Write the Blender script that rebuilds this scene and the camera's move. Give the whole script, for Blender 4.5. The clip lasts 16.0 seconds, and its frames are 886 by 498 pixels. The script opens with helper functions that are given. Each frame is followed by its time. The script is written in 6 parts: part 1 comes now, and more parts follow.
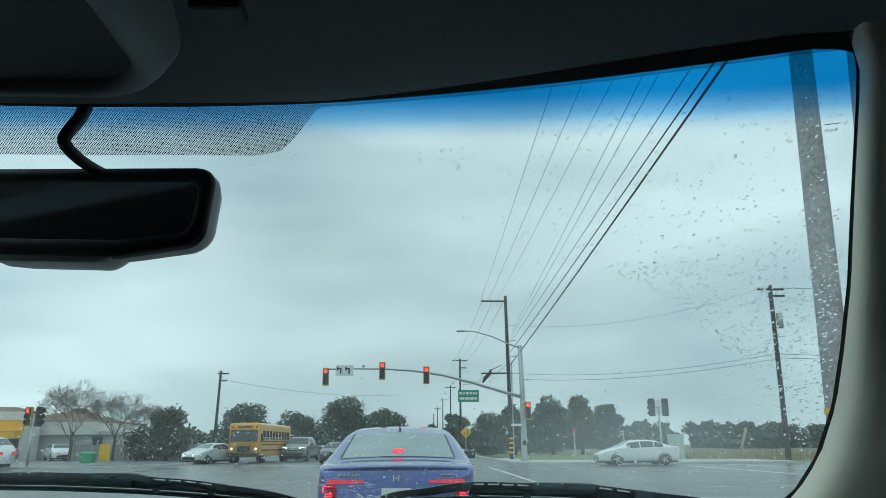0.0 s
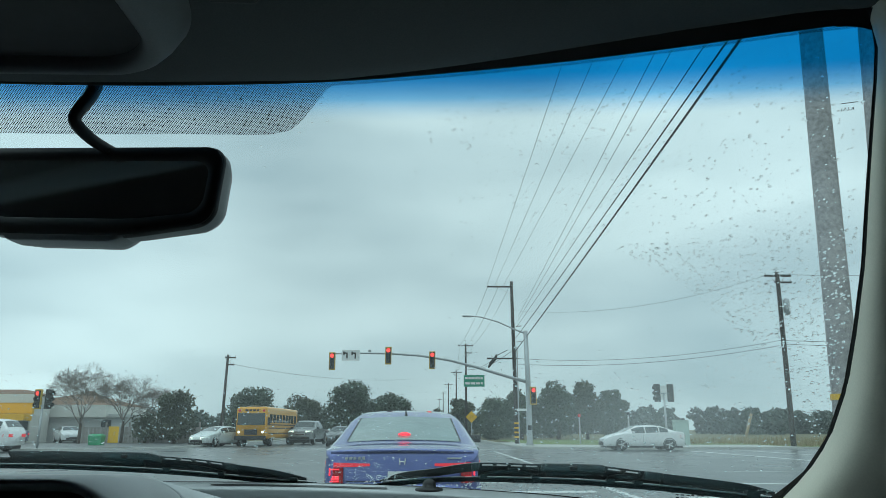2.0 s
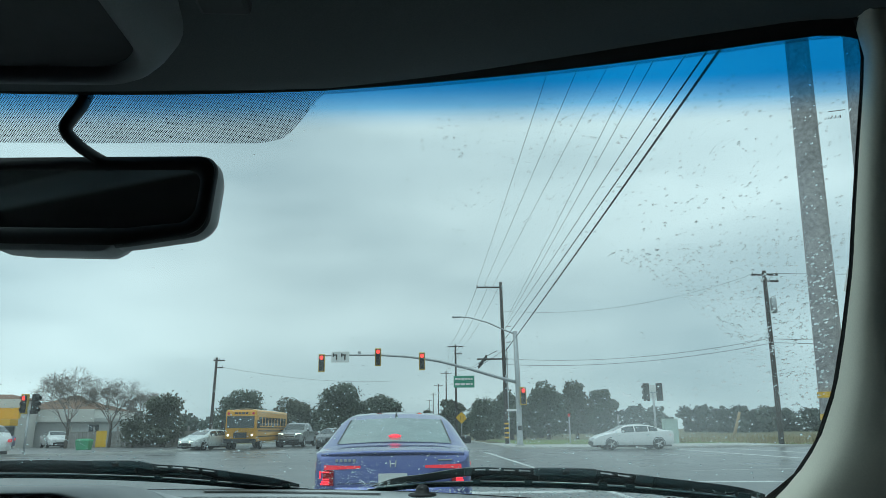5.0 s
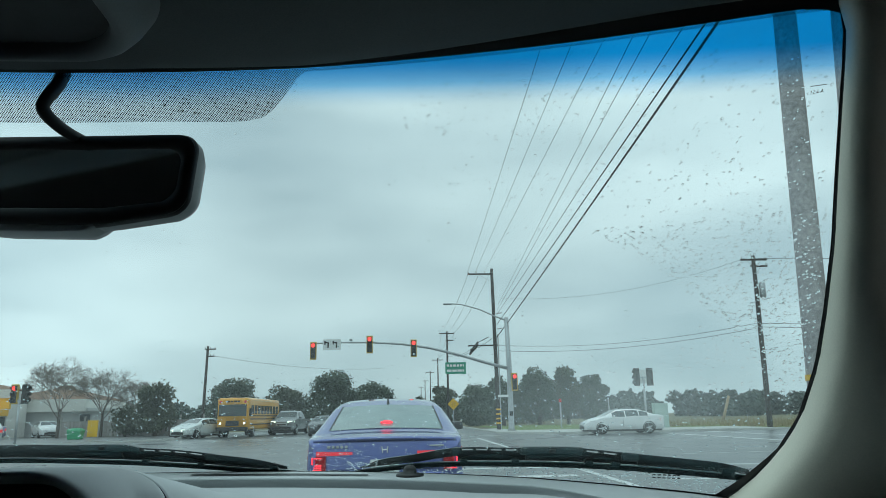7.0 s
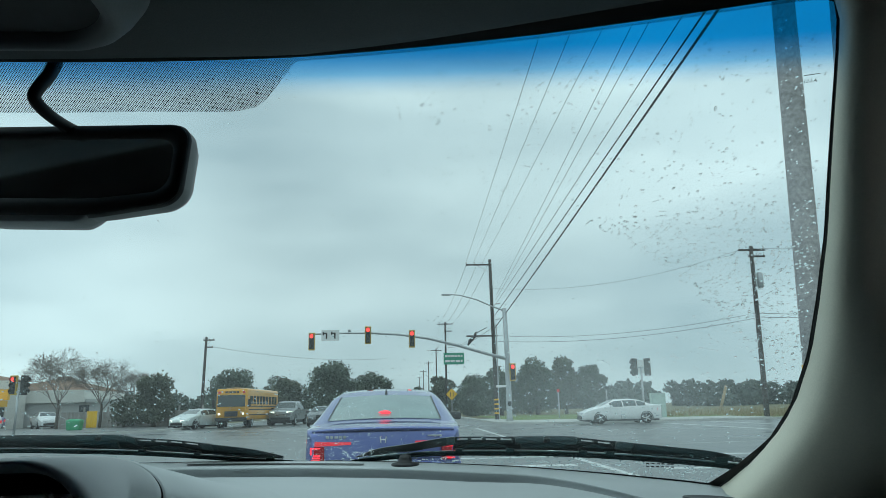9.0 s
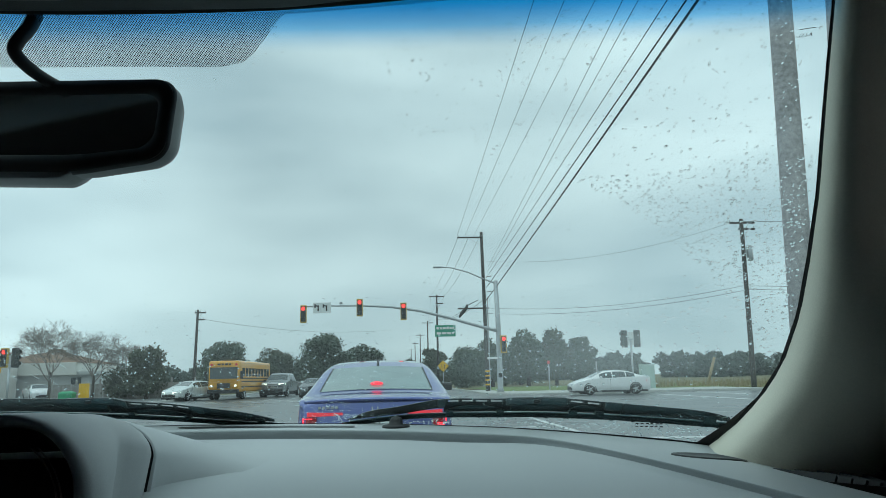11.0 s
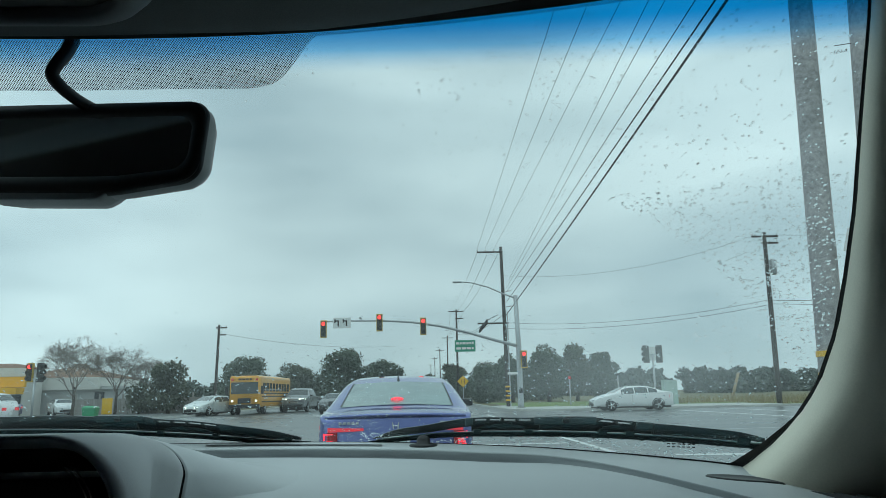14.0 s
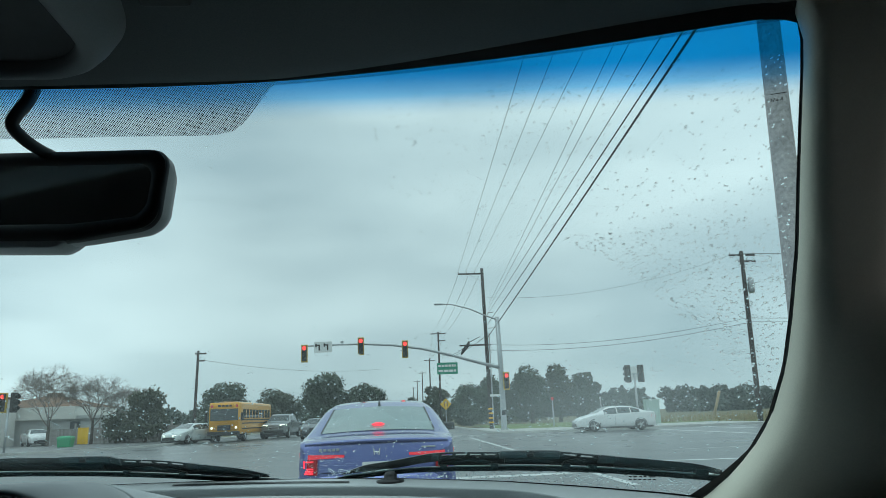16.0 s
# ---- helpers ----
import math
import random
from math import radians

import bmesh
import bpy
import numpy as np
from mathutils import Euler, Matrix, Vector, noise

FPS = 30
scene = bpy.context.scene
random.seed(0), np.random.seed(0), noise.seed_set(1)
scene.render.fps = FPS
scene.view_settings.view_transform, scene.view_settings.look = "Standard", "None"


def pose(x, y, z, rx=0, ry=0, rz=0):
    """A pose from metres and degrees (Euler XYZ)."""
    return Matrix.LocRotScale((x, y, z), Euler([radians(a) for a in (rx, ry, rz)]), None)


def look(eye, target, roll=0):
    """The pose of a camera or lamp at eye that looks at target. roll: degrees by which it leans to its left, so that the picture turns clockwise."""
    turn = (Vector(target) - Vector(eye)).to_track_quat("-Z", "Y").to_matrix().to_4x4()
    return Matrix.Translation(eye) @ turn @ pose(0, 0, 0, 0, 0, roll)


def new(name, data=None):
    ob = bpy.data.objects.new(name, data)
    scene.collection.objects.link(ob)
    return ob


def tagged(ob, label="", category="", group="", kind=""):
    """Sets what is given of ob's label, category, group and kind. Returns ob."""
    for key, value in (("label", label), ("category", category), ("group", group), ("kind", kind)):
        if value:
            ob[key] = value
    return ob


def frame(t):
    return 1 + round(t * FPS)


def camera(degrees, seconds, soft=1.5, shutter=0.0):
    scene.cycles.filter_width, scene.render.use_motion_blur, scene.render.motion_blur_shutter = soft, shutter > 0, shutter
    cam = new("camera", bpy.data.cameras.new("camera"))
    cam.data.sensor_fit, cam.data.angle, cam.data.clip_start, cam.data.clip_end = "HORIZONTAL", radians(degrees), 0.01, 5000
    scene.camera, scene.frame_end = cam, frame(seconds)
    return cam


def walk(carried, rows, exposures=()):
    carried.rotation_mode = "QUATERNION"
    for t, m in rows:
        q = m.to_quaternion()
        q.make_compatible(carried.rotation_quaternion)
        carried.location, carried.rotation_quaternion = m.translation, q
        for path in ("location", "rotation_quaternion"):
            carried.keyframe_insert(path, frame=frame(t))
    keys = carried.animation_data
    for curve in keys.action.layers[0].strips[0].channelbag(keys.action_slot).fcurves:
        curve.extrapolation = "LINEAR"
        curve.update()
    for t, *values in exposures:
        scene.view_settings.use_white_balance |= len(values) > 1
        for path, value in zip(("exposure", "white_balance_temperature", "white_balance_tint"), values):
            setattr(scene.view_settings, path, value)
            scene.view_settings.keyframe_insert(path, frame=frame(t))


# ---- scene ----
cam = camera(63.9, 16.0, soft=0.8)
PATH = [
    (0, (0.377, -0.003, 1.206), (0.447, 1.927, 1.726), -0.3),
    (0.5, (0.38, -0.006, 1.209), (0.475, 1.919, 1.743), -0.5),
    (1, (0.375, -0.001, 1.202), (0.452, 1.93, 1.715), -0.2),
    (1.5, (0.376, -0.004, 1.201), (0.434, 1.929, 1.711), 0.0),
    (2, (0.373, 0.0, 1.202), (0.426, 1.94, 1.682), -0.0),
    (2.5, (0.372, -0.002, 1.201), (0.428, 1.936, 1.692), -0.1),
    (3, (0.385, -0.002, 1.207), (0.408, 1.939, 1.687), -0.0),
    (5.5, (0.368, -0.005, 1.207), (0.464, 1.934, 1.69), -0.6),
    (6, (0.373, -0.007, 1.208), (0.474, 1.932, 1.686), -0.6),
    (6.5, (0.372, -0.009, 1.207), (0.481, 1.935, 1.668), -0.9),
    (7, (0.376, 0.0, 1.2), (0.485, 1.946, 1.647), -1.1),
    (7.5, (0.379, -0.002, 1.201), (0.491, 1.948, 1.634), -1.2),
    (8, (0.378, -0.001, 1.2), (0.498, 1.95, 1.623), -1.3),
    (8.5, (0.379, -0.001, 1.2), (0.491, 1.949, 1.626), -1.2),
    (11, (0.381, 0.007, 1.188), (0.518, 1.972, 1.534), -1.3),
    (11.5, (0.381, 0.006, 1.186), (0.521, 1.973, 1.517), -1.4),
    (12, (0.379, 0.007, 1.186), (0.515, 1.973, 1.527), -1.3),
    (12.5, (0.382, -0.008, 1.194), (0.51, 1.955, 1.556), -1.5),
    (13, (0.382, -0.01, 1.193), (0.5, 1.949, 1.576), -1.6),
    (13.5, (0.381, 0.001, 1.193), (0.483, 1.96, 1.583), -1.6),
    (14, (0.372, 0.008, 1.192), (0.455, 1.968, 1.58), -1.2),
    (14.5, (0.362, 0.024, 1.18), (0.433, 1.985, 1.569), -0.8),
    (15, (0.365, 0.013, 1.178), (0.441, 1.97, 1.582), -0.7),
    (15.5, (0.382, -0.007, 1.2), (0.482, 1.945, 1.627), -1.1),
    (16, (0.392, -0.009, 1.206), (0.529, 1.936, 1.653), -2.2),
]
# the car stands slightly nose-up on its springs; the camera is carried in it
CAR = pose(0, 0, -0.055, 0.40, 0, 0)
walk(cam, [(t, CAR @ look(eye, target, roll)) for t, eye, target, roll in PATH], ((0.0, -0.05), (3.0, -0.05), (11.0, -0.04), (13.0, -0.06), (14.5, -0.12), (15.5, -0.06), (16.0, -0.06)))

# ---------------------------------------------------------------- sky and sun
world = bpy.data.worlds.new("overcast_sky")
scene.world = world
world.use_nodes = True
wn, wl = world.node_tree.nodes, world.node_tree.links
wn.clear()
w_out = wn.new("ShaderNodeOutputWorld")
w_mix = wn.new("ShaderNodeMixShader")
w_sky = wn.new("ShaderNodeTexSky")
w_sky.sky_type, w_sky.sun_disc = "NISHITA", False
w_sky.sun_elevation, w_sky.sun_rotation = radians(48), radians(150)
w_b1, w_b2 = wn.new("ShaderNodeBackground"), wn.new("ShaderNodeBackground")
w_b1.inputs["Strength"].default_value = 0.08
w_b2.inputs["Strength"].default_value = 1.0
w_tc, w_map = wn.new("ShaderNodeTexCoord"), wn.new("ShaderNodeMapping")
w_map.inputs["Scale"].default_value = (1.5, 1.5, 5.0)
w_map.inputs["Location"].default_value = (0.35, 0.1, 0.42)
w_noise, w_ramp = wn.new("ShaderNodeTexNoise"), wn.new("ShaderNodeValToRGB")
w_noise.inputs["Scale"].default_value = 1.5
w_noise.inputs["Detail"].default_value = 4.0
w_noise.inputs["Roughness"].default_value = 0.42
w_ramp.color_ramp.elements[0].position, w_ramp.color_ramp.elements[1].position = 0.30, 0.64
w_ramp.color_ramp.elements[0].color = (0.46, 0.515, 0.54, 1)
w_ramp.color_ramp.elements[1].color = (0.875, 0.89, 0.875, 1)
w_mix.inputs[0].default_value = 0.92
wl.new(w_tc.outputs["Generated"], w_map.inputs["Vector"])
wl.new(w_map.outputs["Vector"], w_noise.inputs["Vector"])
wl.new(w_noise.outputs["Fac"], w_ramp.inputs["Fac"])
# the cloud is thinner and brighter overhead and to both sides of the road
w_sep, w_side, w_mul = wn.new("ShaderNodeSeparateXYZ"), wn.new("ShaderNodeMapRange"), wn.new("ShaderNodeVectorMath")
w_side.interpolation_type = "SMOOTHSTEP"
w_side.inputs["From Min"].default_value, w_side.inputs["From Max"].default_value = 0.05, 0.60
w_side.inputs["To Min"].default_value, w_side.inputs["To Max"].default_value = 0.97, 1.22
w_mul.operation = "SCALE"
wl.new(w_tc.outputs["Generated"], w_sep.inputs[0])
wl.new(w_sep.outputs["X"], w_side.inputs["Value"])
wl.new(w_ramp.outputs["Color"], w_mul.inputs[0])
w_high, w_both = wn.new("ShaderNodeMapRange"), wn.new("ShaderNodeMath")
w_high.interpolation_type, w_both.operation = "SMOOTHSTEP", "MULTIPLY"
w_high.inputs["From Min"].default_value, w_high.inputs["From Max"].default_value = 0.20, 0.55
w_high.inputs["To Min"].default_value, w_high.inputs["To Max"].default_value = 0.96, 1.20
wl.new(w_sep.outputs["Z"], w_high.inputs["Value"])
wl.new(w_side.outputs[0], w_both.inputs[0])
wl.new(w_high.outputs[0], w_both.inputs[1])
w_left, w_all = wn.new("ShaderNodeMapRange"), wn.new("ShaderNodeMath")
w_left.interpolation_type, w_all.operation = "SMOOTHSTEP", "MULTIPLY"
w_left.inputs["From Min"].default_value, w_left.inputs["From Max"].default_value = -0.46, -0.16
w_left.inputs["To Min"].default_value, w_left.inputs["To Max"].default_value = 1.30, 1.0
wl.new(w_sep.outputs["X"], w_left.inputs["Value"])
wl.new(w_both.outputs[0], w_all.inputs[0])
wl.new(w_left.outputs[0], w_all.inputs[1])
wl.new(w_all.outputs[0], w_mul.inputs["Scale"])
wl.new(w_mul.outputs[0], w_b2.inputs["Color"])
wl.new(w_sky.outputs["Color"], w_b1.inputs["Color"])
wl.new(w_b1.outputs[0], w_mix.inputs[1])
wl.new(w_b2.outputs[0], w_mix.inputs[2])
wl.new(w_mix.outputs[0], w_out.inputs["Surface"])

sun = new("sun", bpy.data.lights.new("sun", "SUN"))
sun.data.energy, sun.data.angle, sun.data.color = 0.6, radians(30), (1.0, 0.97, 0.92)
sun.matrix_world = look((0, 0, 40), (6, 14, 0))


# ---------------------------------------------------------------- materials
def material(name, colour, rough=0.6, metal=0.0, vary=0.25, grain=40.0, bump=0.15, coarse=3.0, spec=0.5, coat=0.0, each=0.0):
    """A surface with fine grain, coarse patches and slight relief; grain and coarse are in waves a metre."""
    m = bpy.data.materials.new(name)
    m.use_nodes = True
    n, l = m.node_tree.nodes, m.node_tree.links
    p = n["Principled BSDF"]
    p.inputs["Metallic"].default_value = metal
    p.inputs["Specular IOR Level"].default_value = spec
    p.inputs["Coat Weight"].default_value = coat
    tc = n.new("ShaderNodeTexCoord")
    fine, big = n.new("ShaderNodeTexNoise"), n.new("ShaderNodeTexNoise")
    fine.inputs["Scale"].default_value, fine.inputs["Detail"].default_value = grain, 3.0
    big.inputs["Scale"].default_value, big.inputs["Detail"].default_value = coarse, 4.0
    l.new(tc.outputs["Object"], fine.inputs["Vector"])
    l.new(tc.outputs["Object"], big.inputs["Vector"])
    add = n.new("ShaderNodeMath")
    add.operation = "ADD"
    l.new(fine.outputs["Fac"], add.inputs[0])
    l.new(big.outputs["Fac"], add.inputs[1])
    rng = n.new("ShaderNodeMapRange")
    rng.inputs["From Min"].default_value, rng.inputs["From Max"].default_value = 0.65, 1.35
    rng.inputs["To Min"].default_value, rng.inputs["To Max"].default_value = 1.0 - vary, 1.0 + vary
    l.new(add.outputs[0], rng.inputs["Value"])
    value = rng.outputs[0]
    if each:
        info, spread, mul = n.new("ShaderNodeObjectInfo"), n.new("ShaderNodeMapRange"), n.new("ShaderNodeMath")
        spread.inputs["To Min"].default_value, spread.inputs["To Max"].default_value = 1 - each, 1 + each
        l.new(info.outputs["Random"], spread.inputs["Value"])
        mul.operation = "MULTIPLY"
        l.new(value, mul.inputs[0])
        l.new(spread.outputs[0], mul.inputs[1])
        value = mul.outputs[0]
    vec = n.new("ShaderNodeVectorMath")
    vec.operation = "SCALE"
    vec.inputs[0].default_value = colour
    l.new(value, vec.inputs["Scale"])
    l.new(vec.outputs[0], p.inputs["Base Color"])
    r2 = n.new("ShaderNodeMapRange")
    r2.inputs["To Min"].default_value, r2.inputs["To Max"].default_value = max(0.02, rough - 0.12), min(1.0, rough + 0.12)
    l.new(big.outputs["Fac"], r2.inputs["Value"])
    l.new(r2.outputs[0], p.inputs["Roughness"])
    if bump:
        b = n.new("ShaderNodeBump")
        b.inputs["Strength"].default_value, b.inputs["Distance"].default_value = bump, 0.35 / grain
        l.new(fine.outputs["Fac"], b.inputs["Height"])
        l.new(b.outputs[0], p.inputs["Normal"])
    return m


def lamp_material(name, colour, strength, off=(0.2, 0.02, 0.02)):
    m = bpy.data.materials.new(name)
    m.use_nodes = True
    p = m.node_tree.nodes["Principled BSDF"]
    p.inputs["Base Color"].default_value = (*off, 1)
    p.inputs["Roughness"].default_value = 0.2
    p.inputs["Emission Color"].default_value = (*colour, 1)
    p.inputs["Emission Strength"].default_value = strength
    return m


def math_node(n, l, op, a, b=None):
    k = n.new("ShaderNodeMath")
    k.operation = op
    for i, v in enumerate((a, b)):
        if v is None:
            continue
        if isinstance(v, (int, float)):
            k.inputs[i].default_value = v
        else:
            l.new(v, k.inputs[i])
    return k.outputs[0]


def windscreen_material():
    """Clear laminated glass with a blue shade band along the top edge, a faint film of damp that also imitates distance
    haze, and a weak gloss.
    """
    m = bpy.data.materials.new("windscreen_glass")
    m.use_nodes = True
    n, l = m.node_tree.nodes, m.node_tree.links
    n.clear()
    out = n.new("ShaderNodeOutputMaterial")
    tc, sep = n.new("ShaderNodeTexCoord"), n.new("ShaderNodeSeparateXYZ")
    l.new(tc.outputs["Object"], sep.inputs[0])
    # the band's lower edge falls a little towards the sides
    xx = math_node(n, l, "MULTIPLY", sep.outputs["X"], sep.outputs["X"])
    low = math_node(n, l, "ADD", sep.outputs["Z"], math_node(n, l, "MULTIPLY", xx, 0.054))
    band = n.new("ShaderNodeMapRange")
    band.interpolation_type = "SMOOTHSTEP"
    band.inputs["From Min"].default_value, band.inputs["From Max"].default_value = 1.4622, 1.4920
    l.new(low, band.inputs["Value"])
    ramp = n.new("ShaderNodeValToRGB")
    ramp.color_ramp.elements[0].color = (0.712, 0.95, 0.99, 1)
    ramp.color_ramp.elements[1].color = (0.004, 0.27, 0.66, 1)
    mid_ = ramp.color_ramp.elements.new(0.5)
    mid_.color = (0.20, 0.56, 0.87, 1)
    l.new(band.outputs[0], ramp.inputs["Fac"])
    clear, gloss, damp_haze = n.new("ShaderNodeBsdfTransparent"), n.new("ShaderNodeBsdfGlossy"), n.new("ShaderNodeBsdfTranslucent")
    gloss.inputs["Roughness"].default_value = 0.02
    damp_haze.inputs["Color"].default_value = (0.76, 0.95, 1.0, 1)
    l.new(ramp.outputs["Color"], clear.inputs["Color"])
    l.new(ramp.outputs["Color"], damp_haze.inputs["Color"])
    noise_ = n.new("ShaderNodeTexNoise")
    noise_.inputs["Scale"].default_value = 5.0
    l.new(tc.outputs["Object"], noise_.inputs["Vector"])
    film = n.new("ShaderNodeMapRange")
    film.inputs["From Min"].default_value, film.inputs["From Max"].default_value = 0.35, 0.7
    film.inputs["To Min"].default_value, film.inputs["To Max"].default_value = 0.030, 0.070
    l.new(noise_.outputs["Fac"], film.inputs["Value"])
    # a patch of breath-damp low on the passenger's side, also imitating haze over far trees
    spot, dist = n.new("ShaderNodeVectorMath"), n.new("ShaderNodeVectorMath")
    spot.operation, dist.operation = "SUBTRACT", "LENGTH"
    l.new(tc.outputs["Object"], spot.inputs[0])
    spot.inputs[1].default_value = (0.60, 0.0, 1.205)
    flat_ = n.new("ShaderNodeVectorMath")
    flat_.operation = "MULTIPLY"
    flat_.inputs[1].default_value = (0.42, 0.0, 1.0)
    l.new(spot.outputs[0], flat_.inputs[0])
    l.new(flat_.outputs[0], dist.inputs[0])
    fog = n.new("ShaderNodeMapRange")
    fog.interpolation_type = "SMOOTHSTEP"
    fog.inputs["From Min"].default_value, fog.inputs["From Max"].default_value = 0.0, 0.085
    fog.inputs["To Min"].default_value, fog.inputs["To Max"].default_value = 0.21, 0.0
    l.new(dist.outputs["Value"], fog.inputs["Value"])
    rise = n.new("ShaderNodeMapRange")
    rise.inputs["From Min"].default_value, rise.inputs["From Max"].default_value = 1.150, 1.190
    rise.inputs["To Min"].default_value, rise.inputs["To Max"].default_value = 0.12, 1.0
    l.new(sep.outputs["Z"], rise.inputs["Value"])
    veil = math_node(n, l, "MULTIPLY", math_node(n, l, "ADD", film.outputs[0], fog.outputs[0]), rise.outputs[0])
    m1, m2 = n.new("ShaderNodeMixShader"), n.new("ShaderNodeMixShader")
    l.new(veil, m1.inputs[0])
    l.new(clear.outputs[0], m1.inputs[1])
    l.new(damp_haze.outputs[0], m1.inputs[2])
    m2.inputs[0].default_value = 0.03
    l.new(m1.outputs[0], m2.inputs[1])
    l.new(gloss.outputs[0], m2.inputs[2])
    l.new(m2.outputs[0], out.inputs["Surface"])
    return m


def dot_material():
    """Black ceramic dots printed on clear glass, in diagonal rows."""
    m = bpy.data.materials.new("printed_dots")
    m.use_nodes = True
    n, l = m.node_tree.nodes, m.node_tree.links
    n.clear()
    out = n.new("ShaderNodeOutputMaterial")
    tc, sep = n.new("ShaderNodeTexCoord"), n.new("ShaderNodeSeparateXYZ")
    l.new(tc.outputs["Object"], sep.inputs[0])
    k = 2 * math.pi / 0.00225
    sx = math_node(n, l, "COSINE", math_node(n, l, "MULTIPLY", sep.outputs["X"], k))
    sz = math_node(n, l, "COSINE", math_node(n, l, "MULTIPLY", sep.outputs["Z"], k * 1.42))
    on = math_node(n, l, "GREATER_THAN", math_node(n, l, "MULTIPLY", sx, sz), 0.08)
    clear, black, mix = n.new("ShaderNodeBsdfTransparent"), n.new("ShaderNodeBsdfDiffuse"), n.new("ShaderNodeMixShader")
    black.inputs["Color"].default_value = (0.012, 0.012, 0.013, 1)
    l.new(on, mix.inputs[0])
    l.new(clear.outputs[0], mix.inputs[1])
    l.new(black.outputs[0], mix.inputs[2])
    l.new(mix.outputs[0], out.inputs["Surface"])
    return m


def water_material():
    m = bpy.data.materials.new("rain_water")
    m.use_nodes = True
    n, l = m.node_tree.nodes, m.node_tree.links
    n.clear()
    out, g = n.new("ShaderNodeOutputMaterial"), n.new("ShaderNodeBsdfGlass")
    g.inputs["IOR"].default_value, g.inputs["Roughness"].default_value = 1.33, 0.0
    l.new(g.outputs[0], out.inputs["Surface"])
    return m


def road_material():
    """Wet asphalt: dark stone grain, patches that hold more water and shine."""
    m = material("wet_asphalt", (0.10, 0.103, 0.105), 0.30, 0, 0.3, 60.0, 0.08, 0.35)
    return m


def grass_material(name, c1, c2):
    m = material(name, c1, 0.9, 0, 0.45, 25.0, 0.6, 0.25)
    n, l = m.node_tree.nodes, m.node_tree.links
    tc, nz, mix = n.new("ShaderNodeTexCoord"), n.new("ShaderNodeTexNoise"), n.new("ShaderNodeMix")
    nz.inputs["Scale"].default_value = 0.9
    mix.data_type = "RGBA"
    p = n["Principled BSDF"]
    src = p.inputs["Base Color"].links[0].from_socket
    l.new(tc.outputs["Object"], nz.inputs["Vector"])
    l.new(nz.outputs["Fac"], mix.inputs["Factor"])
    l.new(src, mix.inputs["A"])
    mix.inputs["B"].default_value = (*c2, 1)
    l.new(mix.outputs["Result"], p.inputs["Base Color"])
    return m


